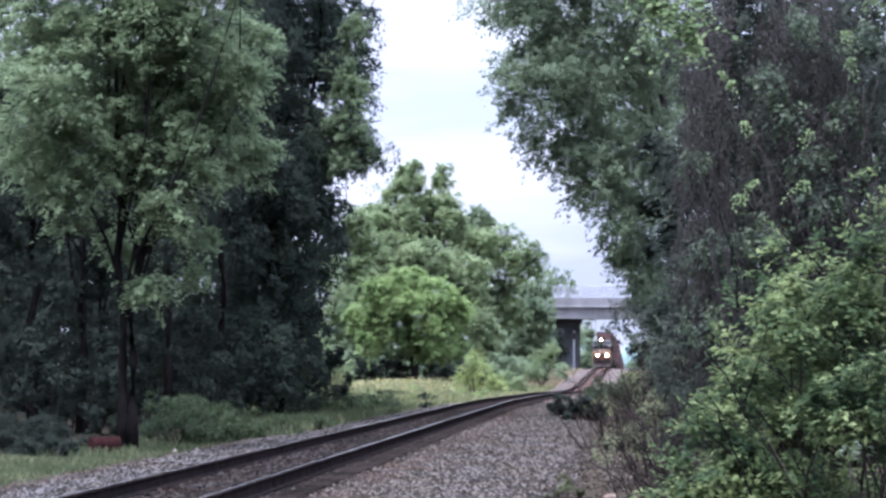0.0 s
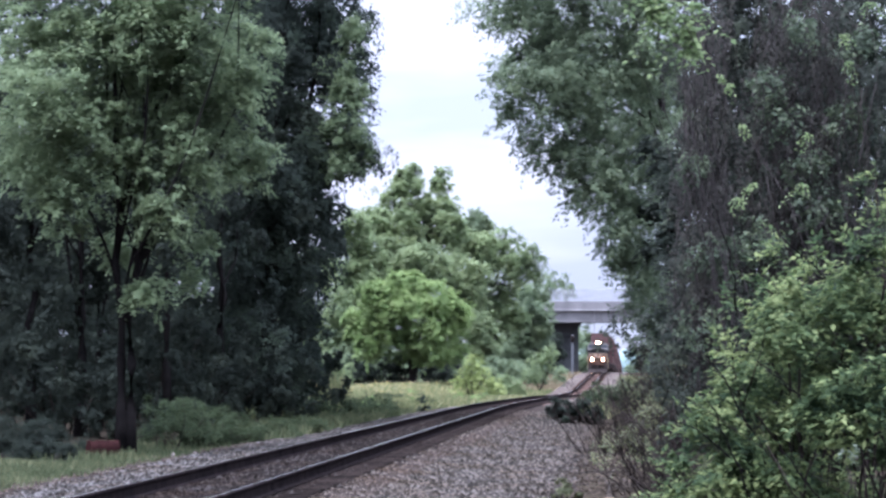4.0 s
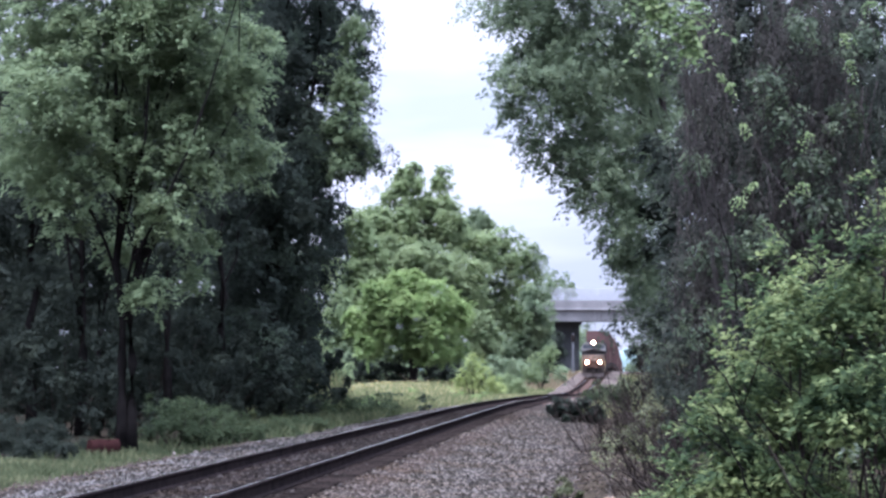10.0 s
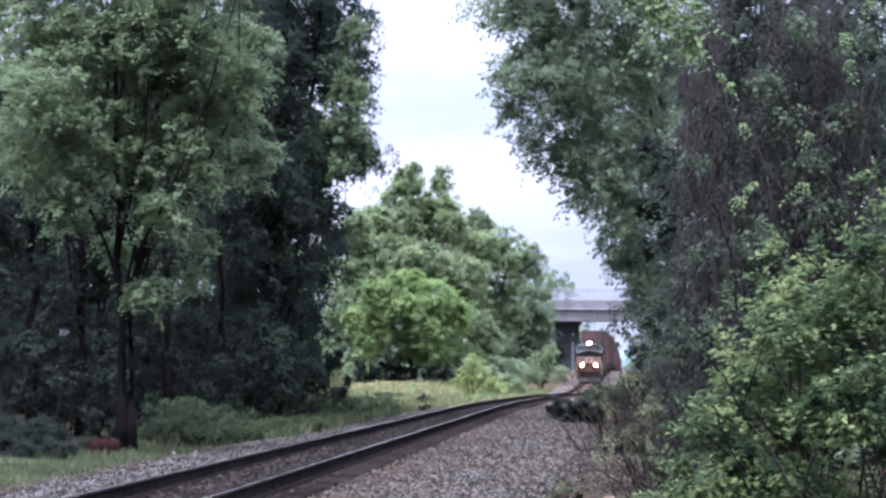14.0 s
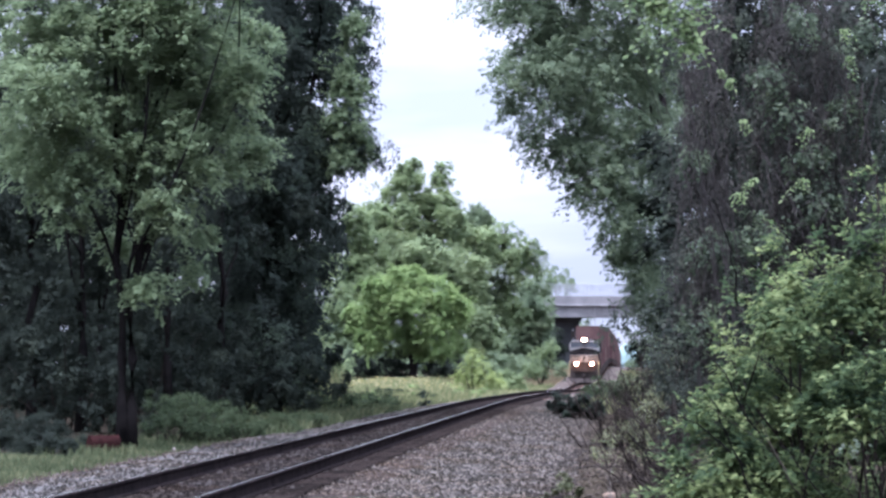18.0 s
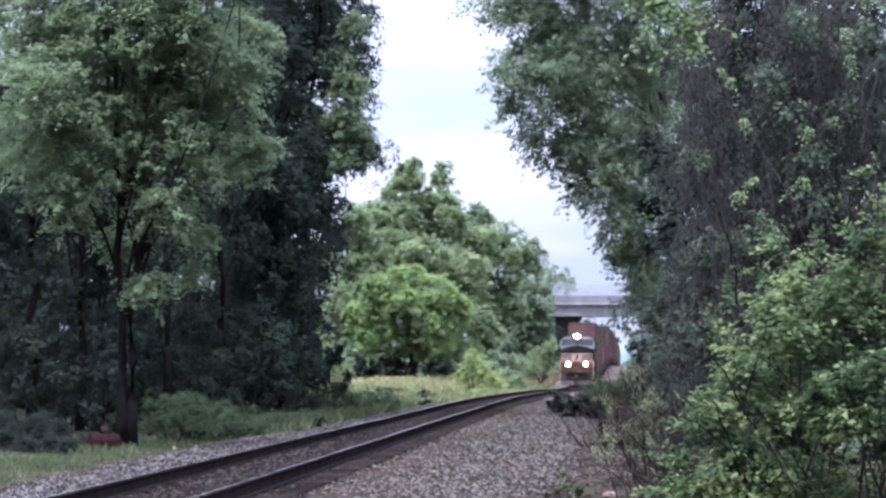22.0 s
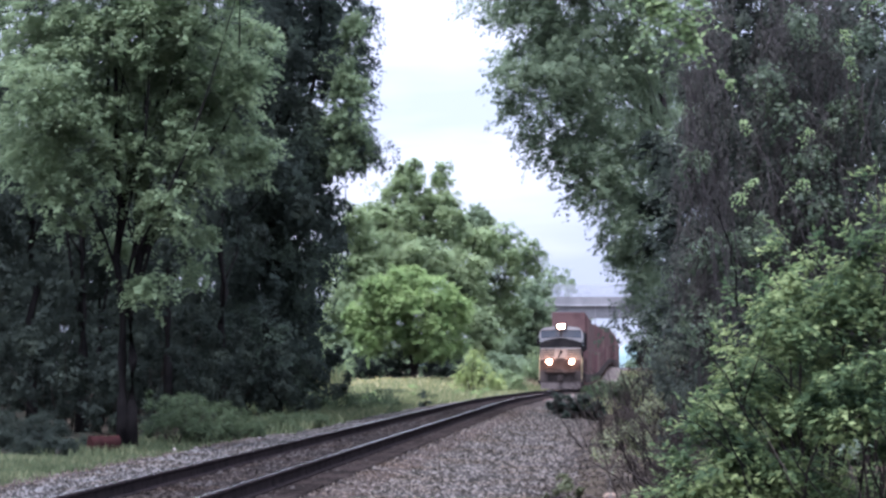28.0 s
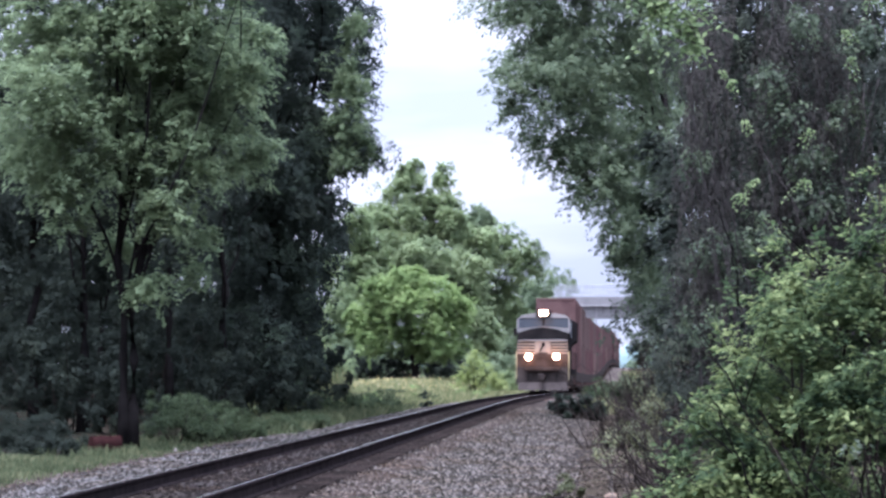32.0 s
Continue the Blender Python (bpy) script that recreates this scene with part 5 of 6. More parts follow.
for k, (rx, ry) in enumerate(((2.15, 36.2),)):
    rock_bm = bmesh.new()
    bmesh.ops.create_icosphere(rock_bm, subdivisions=2, radius=0.07)
    rr = random.Random(k)
    for v in rock_bm.verts:
        v.co = Vector((v.co.x * 1.3, v.co.y, v.co.z * 0.7)) * rr.uniform(0.85, 1.15)
    rock = tagged(new("rock", bpy.data.meshes.new("rock")), "tan broken stone lying beside the gravel", "rock")
    rock_bm.to_mesh(rock.data)
    rock_bm.free()
    rock.data.materials.append(M_TANROCK)
    rock.matrix_basis = pose(rx, ry, float(ground_z(rx, ry)) + 0.07, 0, 0, 40 * k)
# rusty drum half hidden under the maple
drum_at = (-6.74, 56.5)
drum = tagged(new("rusty_drum"), "rusty red steel drum lying under the trees", "drum")
drum.matrix_basis = pose(drum_at[0], drum_at[1], float(ground_z(*drum_at)) + 0.16, 0, 90, 25)
part("barrel", rod((0, 0, -.3), (0, 0, .3), 0.19, 20), M_RUSTBIN, drum)
for hz in (-.28, -.1, .1, .28):
    part("hoop", rod((0, 0, hz - .015), (0, 0, hz + .015), 0.20, 20), M_RUSTBIN, drum)
# white stones on the verge
for k, (px, py) in enumerate(((-5.03, 58), (-5.38, 57))):
    bm = bmesh.new()
    bmesh.ops.create_icosphere(bm, subdivisions=2, radius=0.045)
    rr = random.Random(9 + k)
    for v in bm.verts:
        v.co = v.co * rr.uniform(0.85, 1.15)
    st = tagged(new("rock", bpy.data.meshes.new("rock")), "pale stone at the edge of the ballast", "rock")
    bm.to_mesh(st.data)
    bm.free()
    st.data.materials.append(M_ROCK)
    st.location = (px, py, float(ground_z(px, py)) + 0.05)

# litter on the dark soil between the gravel and the thicket
lit = np.random.default_rng(80)
n = 15000
ly = 24 + 60 * lit.random(n) ** 1.4
lo_off = 3.7 + 5.0 * lit.random(n) ** 1.2
lx = line_x(ly) + lo_off
lz = np.maximum(ground_z(lx, ly), line_z(ly) - np.interp(lo_off, [3.7, 4.3, 4.7], [.36, .40, .50])) + 0.015
litter = leaf_quads(lit, np.stack([lx, ly, lz], 1), np.tile([0, 0, 1.0], (n, 1)), 0.085, 0.5, 1.0, 0.0, 0.5)
tagged(new("leaf_litter", quads("leaf_litter", litter, M_LITTER)), "brown fallen leaves and bark scraps on dark soil", "leaf litter", kind="stuff")
for k in range(60):
    sy = 27 + 36 * lit.random() ** 1.3
    sx = float(line_x(sy)) + lit.uniform(3.6, 6.4)
    sl, sa = lit.uniform(0.3, 1.0), lit.uniform(0, 3.14)
    stick = tagged(new("fallen_stick", tubes_mesh("fallen_stick", [limb(lit, (0, 0, 0.02), (sl * math.cos(sa), sl * math.sin(sa), 0.03 + lit.uniform(0, .12)), 0.010, 0.004, 0.1, 4)], M_VINE, 5)),
                   "dry fallen stick lying on the soil", "stick", "fallen sticks")
    stick.location = (sx, sy, float(max(ground_z(sx, sy), line_z(sy) - 0.46)))

# grass
g = np.random.default_rng(81)
n = 22000
gy = g.uniform(40, 52.6, n)
gx = line_x(gy) - 4.2 - 6.0 * g.random(n) ** 0.8
blades("verge_grass", np.stack([gx, gy], 1), 0.13, M_GRASS, 82, "short green grass along the ballast edge")
n = 9000
gy = g.uniform(54, 66, n)
gx = line_x(gy) - 4.4 - 6.5 * g.random(n)
blades("wood_edge_grass", np.stack([gx, gy], 1), 0.20, M_GRASS, 87, "thin green grass under the edge of the wood")
n = 6500
gy = g.uniform(38, 78, n)
gx = line_x(gy) - 3.6 - 1.3 * g.random(n) ** 0.6
blades("edge_grass", np.stack([gx, gy], 1), 0.11, M_GRASS, 88, "thin grass creeping into the edge of the ballast")
n = 38000
my = g.uniform(96, 300, n)
mx = line_x(my) - 3.2 - (5.0 + 11.0 * np.clip((my - 110) / 60, 0, 1)) * g.random(n)
blades("meadow_grass", np.stack([mx, my], 1), 0.42, M_MEADOW, 83, "tall yellow-green meadow grass", width=0.03)
n = 7000
my = g.uniform(70, 112, n)
mx = line_x(my) - 3.0 - 2.6 * g.random(n)
blades("shaded_grass", np.stack([mx, my], 1), 0.36, M_GRASS, 84, "rank green grass at the shaded edge of the meadow", width=0.02)
n = 500
my = g.uniform(100, 125, n)
mx = my * g.uniform(-0.0435, -0.034, n)
blades("tall_weeds", np.stack([mx, my], 1), 1.5, M_MEADOW, 89, "tall pale weeds at the edge of the wood", "weeds", 0.02, 0.12)
n = 9000
my = g.uniform(100, 420, n)
mx = line_x(my) + 3.4 + 6 * g.random(n)
blades("far_verge_grass", np.stack([mx, my], 1), 0.35, M_MEADOW, 85, "dry yellow-green grass beside the ballast", width=0.03)
n = 14000
my = g.uniform(300, 480, n)
mx = line_x(my) - 3.4 - 7 * g.random(n)
blades("bank_grass", np.stack([mx, my], 1), 0.30, M_STRAW, 86, "dry grass on the bank by the bridge", width=0.05)
n = 450
my = g.uniform(170, 275, n)
mx = line_x(my) - 7 - 10 * g.random(n)
fz = ground_z(mx, my) + g.uniform(0.35, 0.62, n)
blossoms = tagged(new("wildflowers", quads("wildflowers", leaf_quads(g, np.stack([mx, my, fz], 1), np.tile([0, -.5, .5], (n, 1)), 0.11, 1.0), M_FLOWER)),
                  "yellow wildflowers scattered in the meadow", "wildflowers", kind="stuff")


# ---- the road bridge over the line ----
def build_bridge(y, x0, x1):
    ob = tagged(new("road_bridge"), "grey concrete road bridge crossing over the railway", "bridge")
    zc = 1.72 + 0.0166 * y
    ob.location = (0, y, 0)
    deck = 1.72 + 0.0212 * y
    rail = 1.72 + 0.0240 * y
    step = 24.0
    x = x0
    while x < x1 - 1:
        e = min(x + step, x1)
        gb = box((x + 0.05, 0, zc), (e - 0.05, 0.7, deck - 0.02), 0.04)
        add_box(gb, (x + 0.05, -0.12, zc), (e - 0.05, 0.02, zc + 0.32), 0.03)
        part("girder", gb, M_CONC, ob)
        part("girder", box((x + 0.05, 8.0, zc), (e - 0.05, 8.7, deck - 0.02), 0.04), M_CONC, ob)
        part("parapet", box((x + 0.03, -0.55, deck + 0.05), (e - 0.03, -0.25, rail), 0.03), M_CONC, ob)
        part("parapet", box((x + 0.03, 9.2, deck + 0.05), (e - 0.03, 9.5, rail), 0.03), M_CONC, ob)
        x = e
    part("deck", box((x0, -0.6, deck - 0.25), (x1, 9.6, deck + 0.05), 0.0), M_CONC_D, ob)
    ft = rail + 2.2
    x = x0
    while x <= x1:
        part("fence_post", rod((x, -0.4, rail), (x, -0.4, ft), 0.035, 6), M_GALV, ob)
        x += 2.4
    wires = bmesh.new()
    z = rail + 0.1
    while z < ft:
        add_rod(wires, (x0, -0.4, z), (x1, -0.4, z), 0.028, 4)
        z += 0.12
    x = x0
    while x < x1:
        add_rod(wires, (x, -0.4, rail), (x, -0.4, ft), 0.024, 4)
        x += 0.3
    part("fence_mesh", wires, M_GALV, ob)["kind"] = "stuff"
    # piers clear of the train
    for px in (15.0, 40.5):
        gz = float(ground_z(px, y)) - 0.3
        pm = bmesh.new()
        for py in (1.0, 4.4, 7.8):
            add_rod(pm, (px, py, gz), (px, py, zc - 0.8), 0.5, 14)
        part("pier", pm, M_CONC_D, ob)
        part("pier_cap", box((px - 0.7, -0.2, zc - 0.85), (px + 0.7, 9.2, zc), 0.05), M_CONC_D, ob)
    # the abutment, set back under the deck, with its cap and a wing
    gz = float(ground_z(21.0, y)) - 0.3
    # wall and cap are coloured dark for the deck's shade
    part("abutment", box((14.0, 5.0, gz), (24.4, 9.4, zc - 0.55), 0.05), M_CONC_SHADE, ob, "concrete abutment darkened in colour for the shade under the deck")
    part("abutment_cap", box((13.8, 4.4, zc - 0.55), (24.8, 9.5, zc - 0.02), 0.04), M_CONC_SHADE, ob)
    part("drain_pipe", rod((26.9, -0.2, zc - 2.6), (26.9, -0.2, deck), 0.07, 8), M_CONC_D, ob)
    return ob


build_bridge(495.0, -20.0, 70.0)


def build_signal(x, y):
    """A line-side signal: a slim mast with a ladder, and a hooded head on a bracket."""
    ob = tagged(new("signal_mast"), "slim grey railway signal mast beside the line", "railway signal")
    ob.location = (x, y, float(ground_z(x, y)))
    part("base", box((-0.3, -0.3, -0.2), (0.3, 0.3, 0.25), 0.03), M_CONC_D, ob)
    part("post", rod((0, 0, 0.25), (0, 0, 6.3), 0.085, 12), M_GALV, ob)
    head = part("head", box((-0.26, -0.20, 5.0), (0.26, -0.08, 6.1), 0.04), M_DIRTY, ob, "dark signal head")
    for z in (5.25, 5.55, 5.85):
        part("hood", rod((0, -0.42, z), (0, -0.2, z), 0.13, 12), M_BLACK, head)
    for sx in (-0.2, 0.2):
        part("ladder_rail", rod((sx, 0.16, 0.1), (sx, 0.16, 5.4), 0.02, 6), M_GALV, ob)
    for k in range(16):
        part("rung", rod((-0.2, 0.16, 0.4 + 0.31 * k), (0.2, 0.16, 0.4 + 0.31 * k), 0.012, 6), M_GALV, ob)


build_signal(20.5, 440.0)


def build_ridge():
    """Wooded high ground on the horizon, past the crest of the line."""
    verts, faces = [], []
    xs = np.arange(-150, 420, 3.0)
    rng = np.random.default_rng(97)
    top = 11.5 + 2.0 * np.sin(xs * 0.031) + 1.2 * np.sin(xs * 0.11 + 1) + rng.normal(0, 0.5, len(xs))
    for k, x in enumerate(xs):
        for h, d in ((-14.0, 0.0), (0.55, 4.0), (0.9, 12.0), (1.0, 22.0), (0.4, 60.0)):
            verts.append((x, 1360 + d, h if h < 0 else top[k] * h + rng.normal(0, 0.35)))
    for k in range(len(xs) - 1):
        for q in range(4):
            a = k * 5 + q
            faces.append((a, a + 5, a + 6, a + 1))
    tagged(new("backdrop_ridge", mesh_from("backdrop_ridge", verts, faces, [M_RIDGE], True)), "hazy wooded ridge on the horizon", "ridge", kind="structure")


build_ridge()


# ---- the train ----
def build_locomotive():
    """Front at y = -11.15, rail head at z = 0."""
    lo = tagged(new("diesel_locomotive"), "black diesel freight locomotive with white nose stripes, headlights lit", "locomotive")
    F = -11.15
    # running gear and frame
    part("underframe", box((-1.45, -10.4, 1.05), (1.45, 11.0, 1.40), 0.03), M_BLACK, lo)
    fuel = prism([(-1.35, 1.05), (-1.45, 0.75), (-1.15, 0.30), (1.15, 0.30), (1.45, 0.75), (1.35, 1.05)], -2.9, 2.9)
    part("fuel_tank", fuel, M_DIRTY, lo, "dusty black fuel tank between the trucks")
    for ty in (-6.9, 6.9):
        tr = box((-1.22, ty - 2.6, 0.45), (-1.02, ty + 2.6, 0.85), 0.05)
        add_box(tr, (1.02, ty - 2.6, 0.45), (1.22, ty + 2.6, 0.85), 0.05)
        for ay in (-1.9, 0, 1.9):
            for sx in (-1, 1):
                add_box(tr, (sx * 1.20 - .1, ty + ay - .22, 0.34), (sx * 1.20 + .1, ty + ay + .22, 0.74), 0.04)
        add_box(tr, (-1.0, ty - 0.3, 0.55), (1.0, ty + 0.3, 1.04), 0.04)
        part("truck_frame", tr, M_DIRTY, lo, "dusty six-wheel truck frame")
    # pilot, plough, coupler, steps
    plough = bmesh.new()
    ring = []
    for x, yy in ((-1.42, 0.28), (-0.8, 0.05), (0, -0.12), (0.8, 0.05), (1.42, 0.28)):
        ring.append([plough.verts.new((x, F + yy + dy, z)) for dy, z in ((0.0, 0.10), (0.12, 0.55), (0.10, 0.62), (0.42, 0.62), (0.42, 0.10))])
    for a, b in zip(ring, ring[1:]):
        for i in range(5):
            plough.faces.new((a[i], a[(i + 1) % 5], b[(i + 1) % 5], b[i]))
    plough.faces.new(ring[0])
    plough.faces.new(ring[-1][::-1])
    bmesh.ops.recalc_face_normals(plough, faces=plough.faces)
    part("snow_plough", plough, M_PLOUGH, lo, "dusty grey steel snow plough")
    part("pilot", box((-1.50, F + 0.42, 0.50), (1.50, F + 0.75, 1.42), 0.03), M_DIRTY, lo, "dark dusty pilot plate")
    part("anticlimber", box((-1.05, F + 0.18, 1.22), (1.05, F + 0.75, 1.42), 0.04), M_GRIME_GLOW, lo)
    cp = box((-0.15, F - 0.35, 0.72), (0.15, F + 0.45, 0.98), 0.05)
    add_box(cp, (-0.24, F - 0.45, 0.66), (0.10, F - 0.15, 1.04), 0.06)
    part("coupler", cp, M_DIRTY, lo)
    for sx in (-1, 1):
        st = bmesh.new()
        for i, z in enumerate((0.42, 0.74, 1.06)):
            add_box(st, (sx * 1.15, F + 0.60 + 0.06 * i, z), (sx * 1.56, F + 1.15, z + 0.04))
        add_box(st, (sx * 1.52, F + 0.62, 0.40), (sx * 1.56, F + 1.20, 1.40))
        part("step", st, M_DIRTY, lo)
        part("handrail", rod((sx * 1.52, F + 0.55, 0.75), (sx * 1.52, F + 0.55, 2.35), 0.028, 8), M_HAND, lo, "pale painted handrail")
        part("handrail", rod((sx * 1.52, F + 1.25, 0.55), (sx * 1.52, F + 1.25, 2.2), 0.028, 8), M_HAND, lo, "pale painted handrail")
        for k in range(9):
            yy = -6.0 + k * 2.05
            part("stanchion", rod((sx * 1.50, yy, 1.4), (sx * 1.50, yy, 2.4), 0.014, 6), M_BLACK, lo)
        part("side_rail", rod((sx * 1.50, -6.0, 2.4), (sx * 1.50, 10.4, 2.4), 0.014, 6), M_BLACK, lo)
    for x in (-0.8, -0.27, 0.27, 0.8):
        part("hose", rod((x, F + 0.38, 1.10), (x * 1.05, F + 0.22, 0.55), 0.028, 6), M_BLACK, lo)
    # nose and cab
    nose = prism([(-1.48, 1.42), (-1.50, 2.70), (-1.44, 3.0), (1.44, 3.0), (1.50, 2.70), (1.48, 1.42)], F + 0.55, F + 2.2)
    nose_ob = part("nose", nose, M_BLACK, lo)
    part("nose_panel", prism([(-1.48, 2.22), (-1.49, 2.69), (-1.43, 2.97), (1.43, 2.97), (1.49, 2.69), (1.48, 2.22)], F + 0.546, F + 0.556), M_NOSE, nose_ob, "white nose panel tinted tan for the lamps' warm glow")
    low = box((-1.485, F + 0.52, 1.43), (1.485, F + 0.56, 2.21), 0.01)
    part("lower_panel", low, M_GRIME_GLOW, nose_ob, "grimy lower nose panel, partly browned for the lamps' glow")
    part("nose_door", box((-0.34, F + 0.50, 1.92), (0.34, F + 0.53, 2.3), 0.01), M_GRIME_GLOW, nose_ob, "grimy nose door, partly browned for the lamps' glow")
    for k in range(4):
        z = 2.32 + 0.17 * k
        w = 1.49 if z < 2.75 else 1.45
        for sx in (-1, 1):
            part("stripe", box((sx * 0.44, F + 0.534, z), (sx * w, F + 0.552, z + 0.075)), M_BLACK, nose_ob, "thin black stripe")
    part("emblem", prism([(-0.22, 2.36), (-0.10, 2.34), (0.02, 2.58), (0.16, 2.70), (0.10, 2.90), (-0.02, 2.88), (-0.08, 2.62)], F + 0.53, F + 0.552), M_BLACK, nose_ob, "dark plain emblem")
    part("nose_ledge", box((-1.45, F + 0.50, 2.97), (1.45, F + 0.66, 3.03), 0.015), M_WHITE, nose_ob)
    cab = prism([(-1.55, 1.42), (-1.56, 4.24), (-1.30, 4.48), (-0.7, 4.60), (0.7, 4.60), (1.30, 4.48), (1.56, 4.24), (1.55, 1.42)], F + 2.2, F + 5.0)
    cab_ob = part("cab", cab, M_BLACK, lo)
    hoodtop = prism([(-1.43, 3.005), (1.43, 3.005), (1.52, 3.42), (0.75, 3.66), (0.0, 3.78), (-0.75, 3.66), (-1.52, 3.42)], F + 0.62, F + 2.25)
    part("nose_top", hoodtop, M_BLACK, lo, "black peaked top of the nose")
    for sx in (-1, 1):
        chev = prism([(0, 3.78), (sx * 1.53, 3.42), (sx * 1.56, 3.74), (0, 3.845)], F + 2.16, F + 2.22)
        part("chevron", chev, M_WHITE, cab_ob, "white angled band under the windscreen")
        win = prism([(sx * 0.06, 3.86), (sx * 1.46, 3.76), (sx * 1.46, 4.27), (sx * 0.06, 4.33)], F + 2.14, F + 2.21)
        part("windscreen", win, M_WINDOW, cab_ob, "dark glass windscreen pane")
        post = box((sx * 1.45, F + 2.12, 3.60), (sx * 1.565, F + 2.23, 4.28), 0.01)
        part("cab_post", post, M_WHITE, cab_ob)
        part("side_window", box((sx * 1.55, F + 2.9, 3.2), (sx * 1.58, F + 4.3, 4.1), 0.01), M_WINDOW, cab_ob)
        mirror = box((sx * 1.60, F + 2.6, 3.3), (sx * 1.78, F + 2.66, 3.75), 0.01)
        part("mirror", mirror, M_BLACK, cab_ob)
    part("cab_brow", prism([(-1.56, 4.25), (-1.30, 4.49), (-0.7, 4.61), (0.7, 4.61), (1.30, 4.49), (1.56, 4.25), (1.3, 4.34), (-1.3, 4.34)], F + 2.10, F + 2.6), M_WHITE, cab_ob, "white brow above the windscreen")
    hb = box((-0.42, F + 1.98, 4.40), (0.42, F + 2.3, 4.80), 0.03)
    hb_ob = part("headlight_housing", hb, M_BLACK, lo)

    def lamp(x, y, z, r, name, holder):
        bm = bmesh.new()
        bmesh.ops.create_uvsphere(bm, u_segments=16, v_segments=8, radius=r, matrix=Matrix.Translation((x, y, z)) @ Matrix.Diagonal((1, 0.8, 1, 1)))
        return part(name, bm, M_LAMP, holder, "glowing warm white lamp")
    for sx in (-1, 1):
        lamp(sx * 0.10, F + 1.90, 4.62, 0.155, "headlight", hb_ob)
    for sx in (-1, 1):
        dl_ob = part("ditch_light_housing", rod((sx * 0.80, F + 0.60, 2.04), (sx * 0.80, F + 0.36, 2.04), 0.13, 16), M_BLACK, lo)
        lamp(sx * 0.80, F + 0.28, 2.04, 0.175, "ditch_light", dl_ob)
    # long hood
    hood = prism([(-1.12, 1.42), (-1.15, 4.05), (-0.85, 4.5), (0.85, 4.5), (1.15, 4.05), (1.12, 1.42)], F + 5.0, 10.6)
    hood_ob = part("long_hood", hood, M_BLACK, lo)
    part("radiator", prism([(-1.55, 3.2), (-1.55, 4.4), (-1.0, 4.65), (1.0, 4.65), (1.55, 4.4), (1.55, 3.2), (1.1, 2.8), (-1.1, 2.8)], 5.6, 10.4), M_BLACK, lo)
    part("blower_box", box((-1.45, F + 5.0, 1.42), (1.45, F + 7.4, 4.2), 0.04), M_BLACK, lo)
    part("exhaust_stack", box((-0.35, 1.2, 4.5), (0.35, 2.4, 4.78), 0.03), M_DIRTY, lo)
    for k in range(12):
        yy = F + 7.8 + k * 0.82
        for sx in (-1, 1):
            part("hood_door", box((sx * 1.13, yy, 1.6), (sx * 1.17, yy + 0.76, 3.7), 0.01), M_BLACK, hood_ob)
    wheels = []
    for ty in (-6.9, 6.9):
        for ay in (-1.9, 0, 1.9):
            bm = bmesh.new()
            add_rod(bm, (-0.95, 0, 0), (0.95, 0, 0), 0.09, 10)
            for sx in (-1, 1):
                add_rod(bm, (sx * 0.70, 0, 0), (sx * 0.83, 0, 0), 0.53, 28)
                add_rod(bm, (sx * 0.67, 0, 0), (sx * 0.70, 0, 0), 0.56, 28)
                add_box(bm, (sx * 0.83, -0.40, -0.05), (sx * 0.85, 0.40, 0.05), 0.01)
            ws = part("wheelset", bm, M_WHEEL, lo, "worn steel wheelset")
            ws.location = (0, ty + ay, 0.53)
            wheels.append((ws, ty + ay))
    return lo, wheels


def container(y0, y1, z0, z1, w=1.30):
    """A corrugated box: ribbed sides, door bars on its ends, posts at the corners."""
    bm = box((-w + 0.03, y0 + 0.03, z0), (w - 0.03, y1 - 0.03, z1 - 0.01))
    y = y0 + 0.35
    while y < y1 - 0.3:
        for sx in (-1, 1):
            add_box(bm, (sx * (w - 0.035), y, z0 + 0.16), (sx * w, y + 0.32, z1 - 0.12))
        y += 0.66
    for sx in (-1, 1):
        for yy in (y0, y1 - 0.16):
            add_box(bm, (sx * (w - 0.14), yy, z0), (sx * (w + 0.006), yy + 0.16, z1))
        for x in (0.25, 0.75):
            add_box(bm, (sx * x - 0.025, y0 - 0.03, z0 + 0.1), (sx * x + 0.025, y0 + 0.03, z1 - 0.1))
        add_box(bm, (sx * (w - 0.05), y0, z1 - 0.14), (sx * (w + 0.004), y1, z1))
        add_box(bm, (sx * (w - 0.05), y0, z0), (sx * (w + 0.004), y1, z0 + 0.15))
    add_box(bm, (-w + 0.1, y0 - 0.012, z1 - 0.14), (w - 0.1, y0 + 0.05, z1))
    add_box(bm, (-w + 0.1, y0 - 0.012, z0), (w - 0.1, y0 + 0.05, z0 + 0.16))
    return bm


CAR_MESH = {}
CAR_WHEELS = []


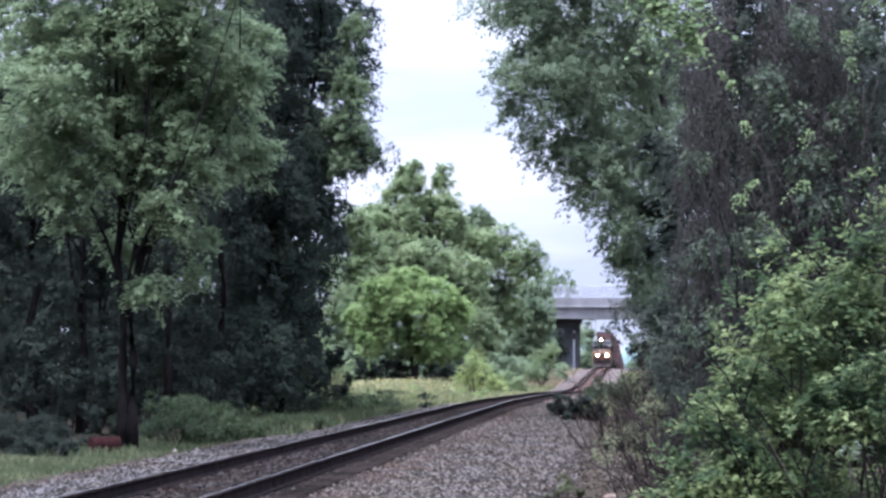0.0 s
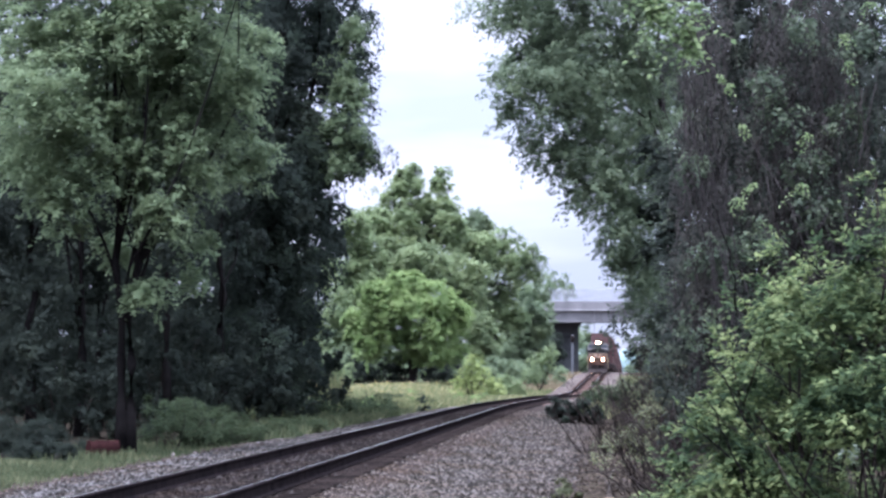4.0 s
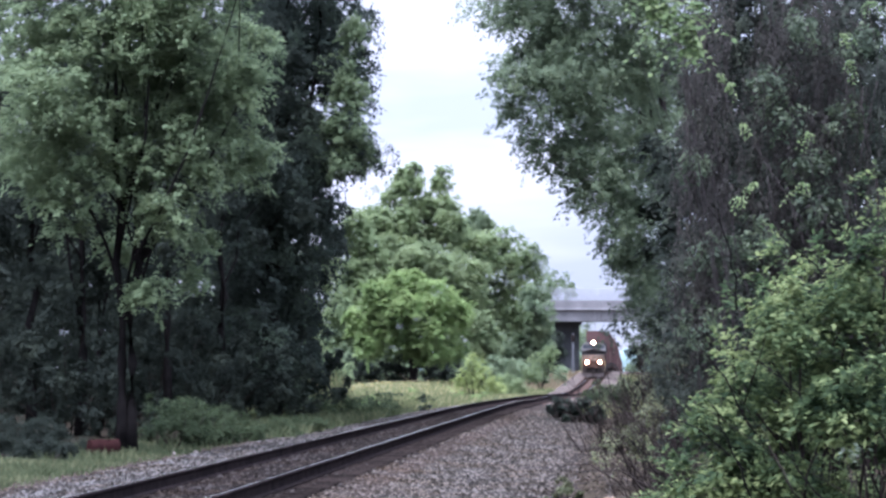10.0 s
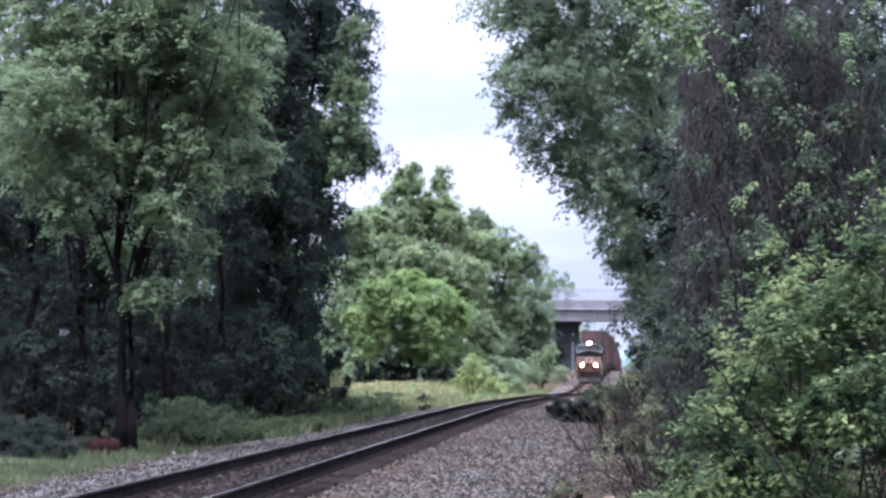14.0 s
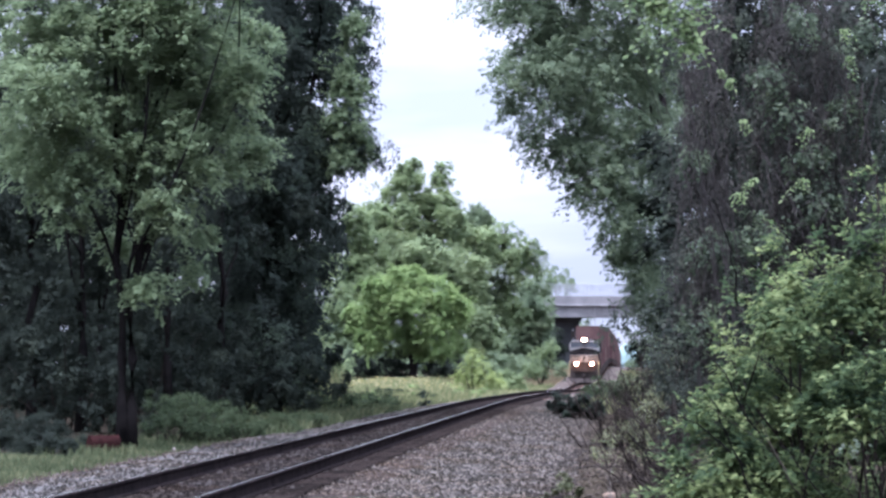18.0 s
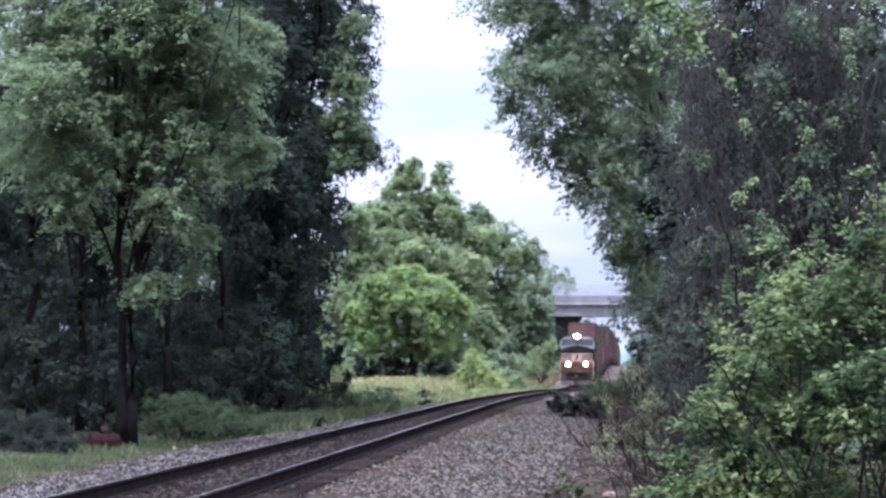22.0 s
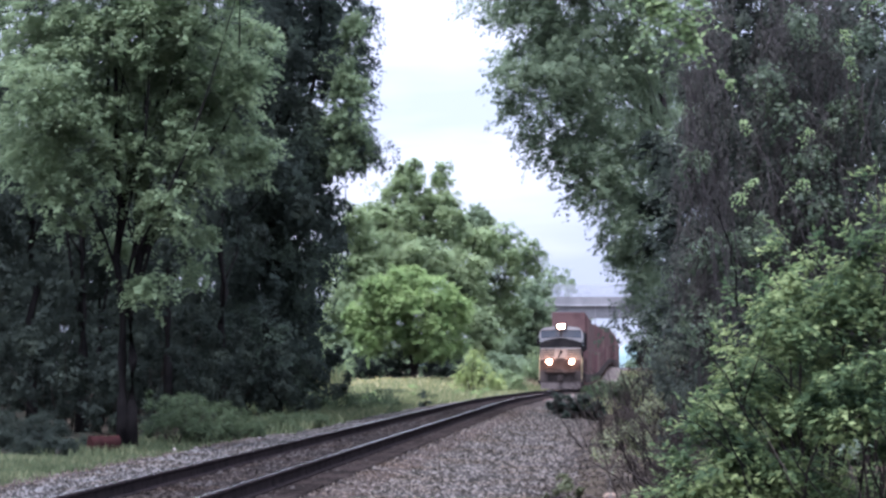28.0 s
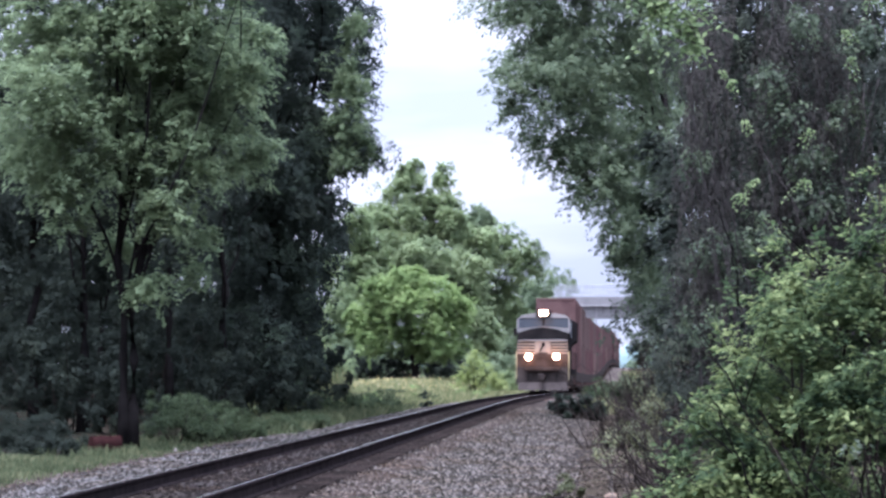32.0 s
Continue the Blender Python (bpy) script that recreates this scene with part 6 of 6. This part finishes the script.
def build_car(k):
    shade = (0, 1, 0, 2, 3, 1, 0, 1, 2, 0, 3, 0, 1)[k % 13]
    upper = (0, 1, 1, 0, 1, 2, 0, 3, 0, 1)[k % 10]
    car = tagged(new("well_car"), "freight well car carrying two stacked reddish-brown containers", "freight car", "cars of the train")

    def put(name, make, mat, label=""):
        key = (name, mat.name)
        if key not in CAR_MESH:
            CAR_MESH[key] = part(name, make(), mat, car, label)
            return CAR_MESH[key]
        return child(name, CAR_MESH[key].data, car, label)

    def well():
        bm = box((-1.42, -9.2, 0.55), (-1.32, 9.2, 1.25), 0.03)
        add_box(bm, (1.32, -9.2, 0.55), (1.42, 9.2, 1.25), 0.03)
        add_box(bm, (-1.32, -8.3, 0.28), (1.32, 8.3, 0.36))
        for s in (-1, 1):
            add_box(bm, (-1.3, s * 8.3, 0.75), (1.3, s * 9.6, 1.15), 0.04)
        return bm

    def truck():
        bm = box((-1.15, -1.2, 0.38), (-0.98, 1.2, 0.72), 0.05)
        add_box(bm, (0.98, -1.2, 0.38), (1.15, 1.2, 0.72), 0.05)
        add_box(bm, (-1.0, -0.25, 0.4), (1.0, 0.25, 0.75), 0.04)
        return bm

    def wheelset():
        bm = rod((-0.9, 0, 0), (0.9, 0, 0), 0.08, 8)
        for s in (-1, 1):
            add_rod(bm, (s * 0.70, 0, 0), (s * 0.82, 0, 0), 0.42, 20)
            add_rod(bm, (s * 0.67, 0, 0), (s * 0.70, 0, 0), 0.45, 20)
            add_box(bm, (s * 0.82, -0.30, -0.04), (s * 0.835, 0.30, 0.04))
        return bm
    put("well", well, M_DIRTY, "dusty steel well frame")
    put("lower_container", lambda: container(-8.07, 8.07, 0.37, 3.25), M_CARS[shade], "reddish-brown corrugated container")
    tall = 6.17 if k % 4 != 2 else 5.9
    put("upper_container" if k % 4 != 2 else "low_upper_container", lambda: container(-8.07, 8.07, 3.29, tall), M_CARS[upper], "reddish-brown corrugated container")
    for ty in (-9.0, 9.0):
        bogie = put("truck", truck, M_DIRTY)
        bogie.location = (0, ty, 0)
        for a in (-0.89, 0.89):
            ws = put("wheelset", wheelset, M_WHEEL)
            ws.parent = bogie
            ws.location = (0, a, 0.42)
            if k < 6:
                CAR_WHEELS.append((ws, a))
    return car


LOCO, LOCO_WHEELS = build_locomotive()
CARS = [build_car(k) for k in range(22)]
SPEED = 9.5
START = 468.0          # where the locomotive's front is at the clip's start


def on_line(y, bogie):
    """The pose of a vehicle whose middle is at y, carried by two trucks."""
    a, b = y - bogie, y + bogie
    pa = Vector((float(line_x(a)), a, float(line_z(a))))
    pb = Vector((float(line_x(b)), b, float(line_z(b))))
    d = pb - pa
    mid = (pa + pb) / 2
    rz = math.degrees(math.atan2(-d.x, d.y))
    rx = math.degrees(math.atan2(d.z, math.hypot(d.x, d.y)))
    return pose(mid.x, mid.y, mid.z, rx, 0, rz)


def motions():
    beats = [i * 1.0 for i in range(33)]
    walk(LOCO, [(t, on_line(START + 11.15 - SPEED * t, 6.9)) for t in beats])
    for k, car in enumerate(CARS):
        back = START + 11.15 + 11.3 + 10.1 + k * 19.9
        walk(car, [(t, on_line(back - SPEED * t, 9.0)) for t in beats])
    for ws, wy in LOCO_WHEELS:
        walk(ws, [(i / 15, pose(0, wy, 0.53, math.degrees(SPEED / 0.53 * i / 15), 0, 0)) for i in range(481)])
    for ws, wy in CAR_WHEELS:
        walk(ws, [(i / 16, pose(0, wy, 0.42, math.degrees(SPEED / 0.42 * i / 16), 0, 0)) for i in range(513)])


build_stones()
build_ties(TRACK)
motions()
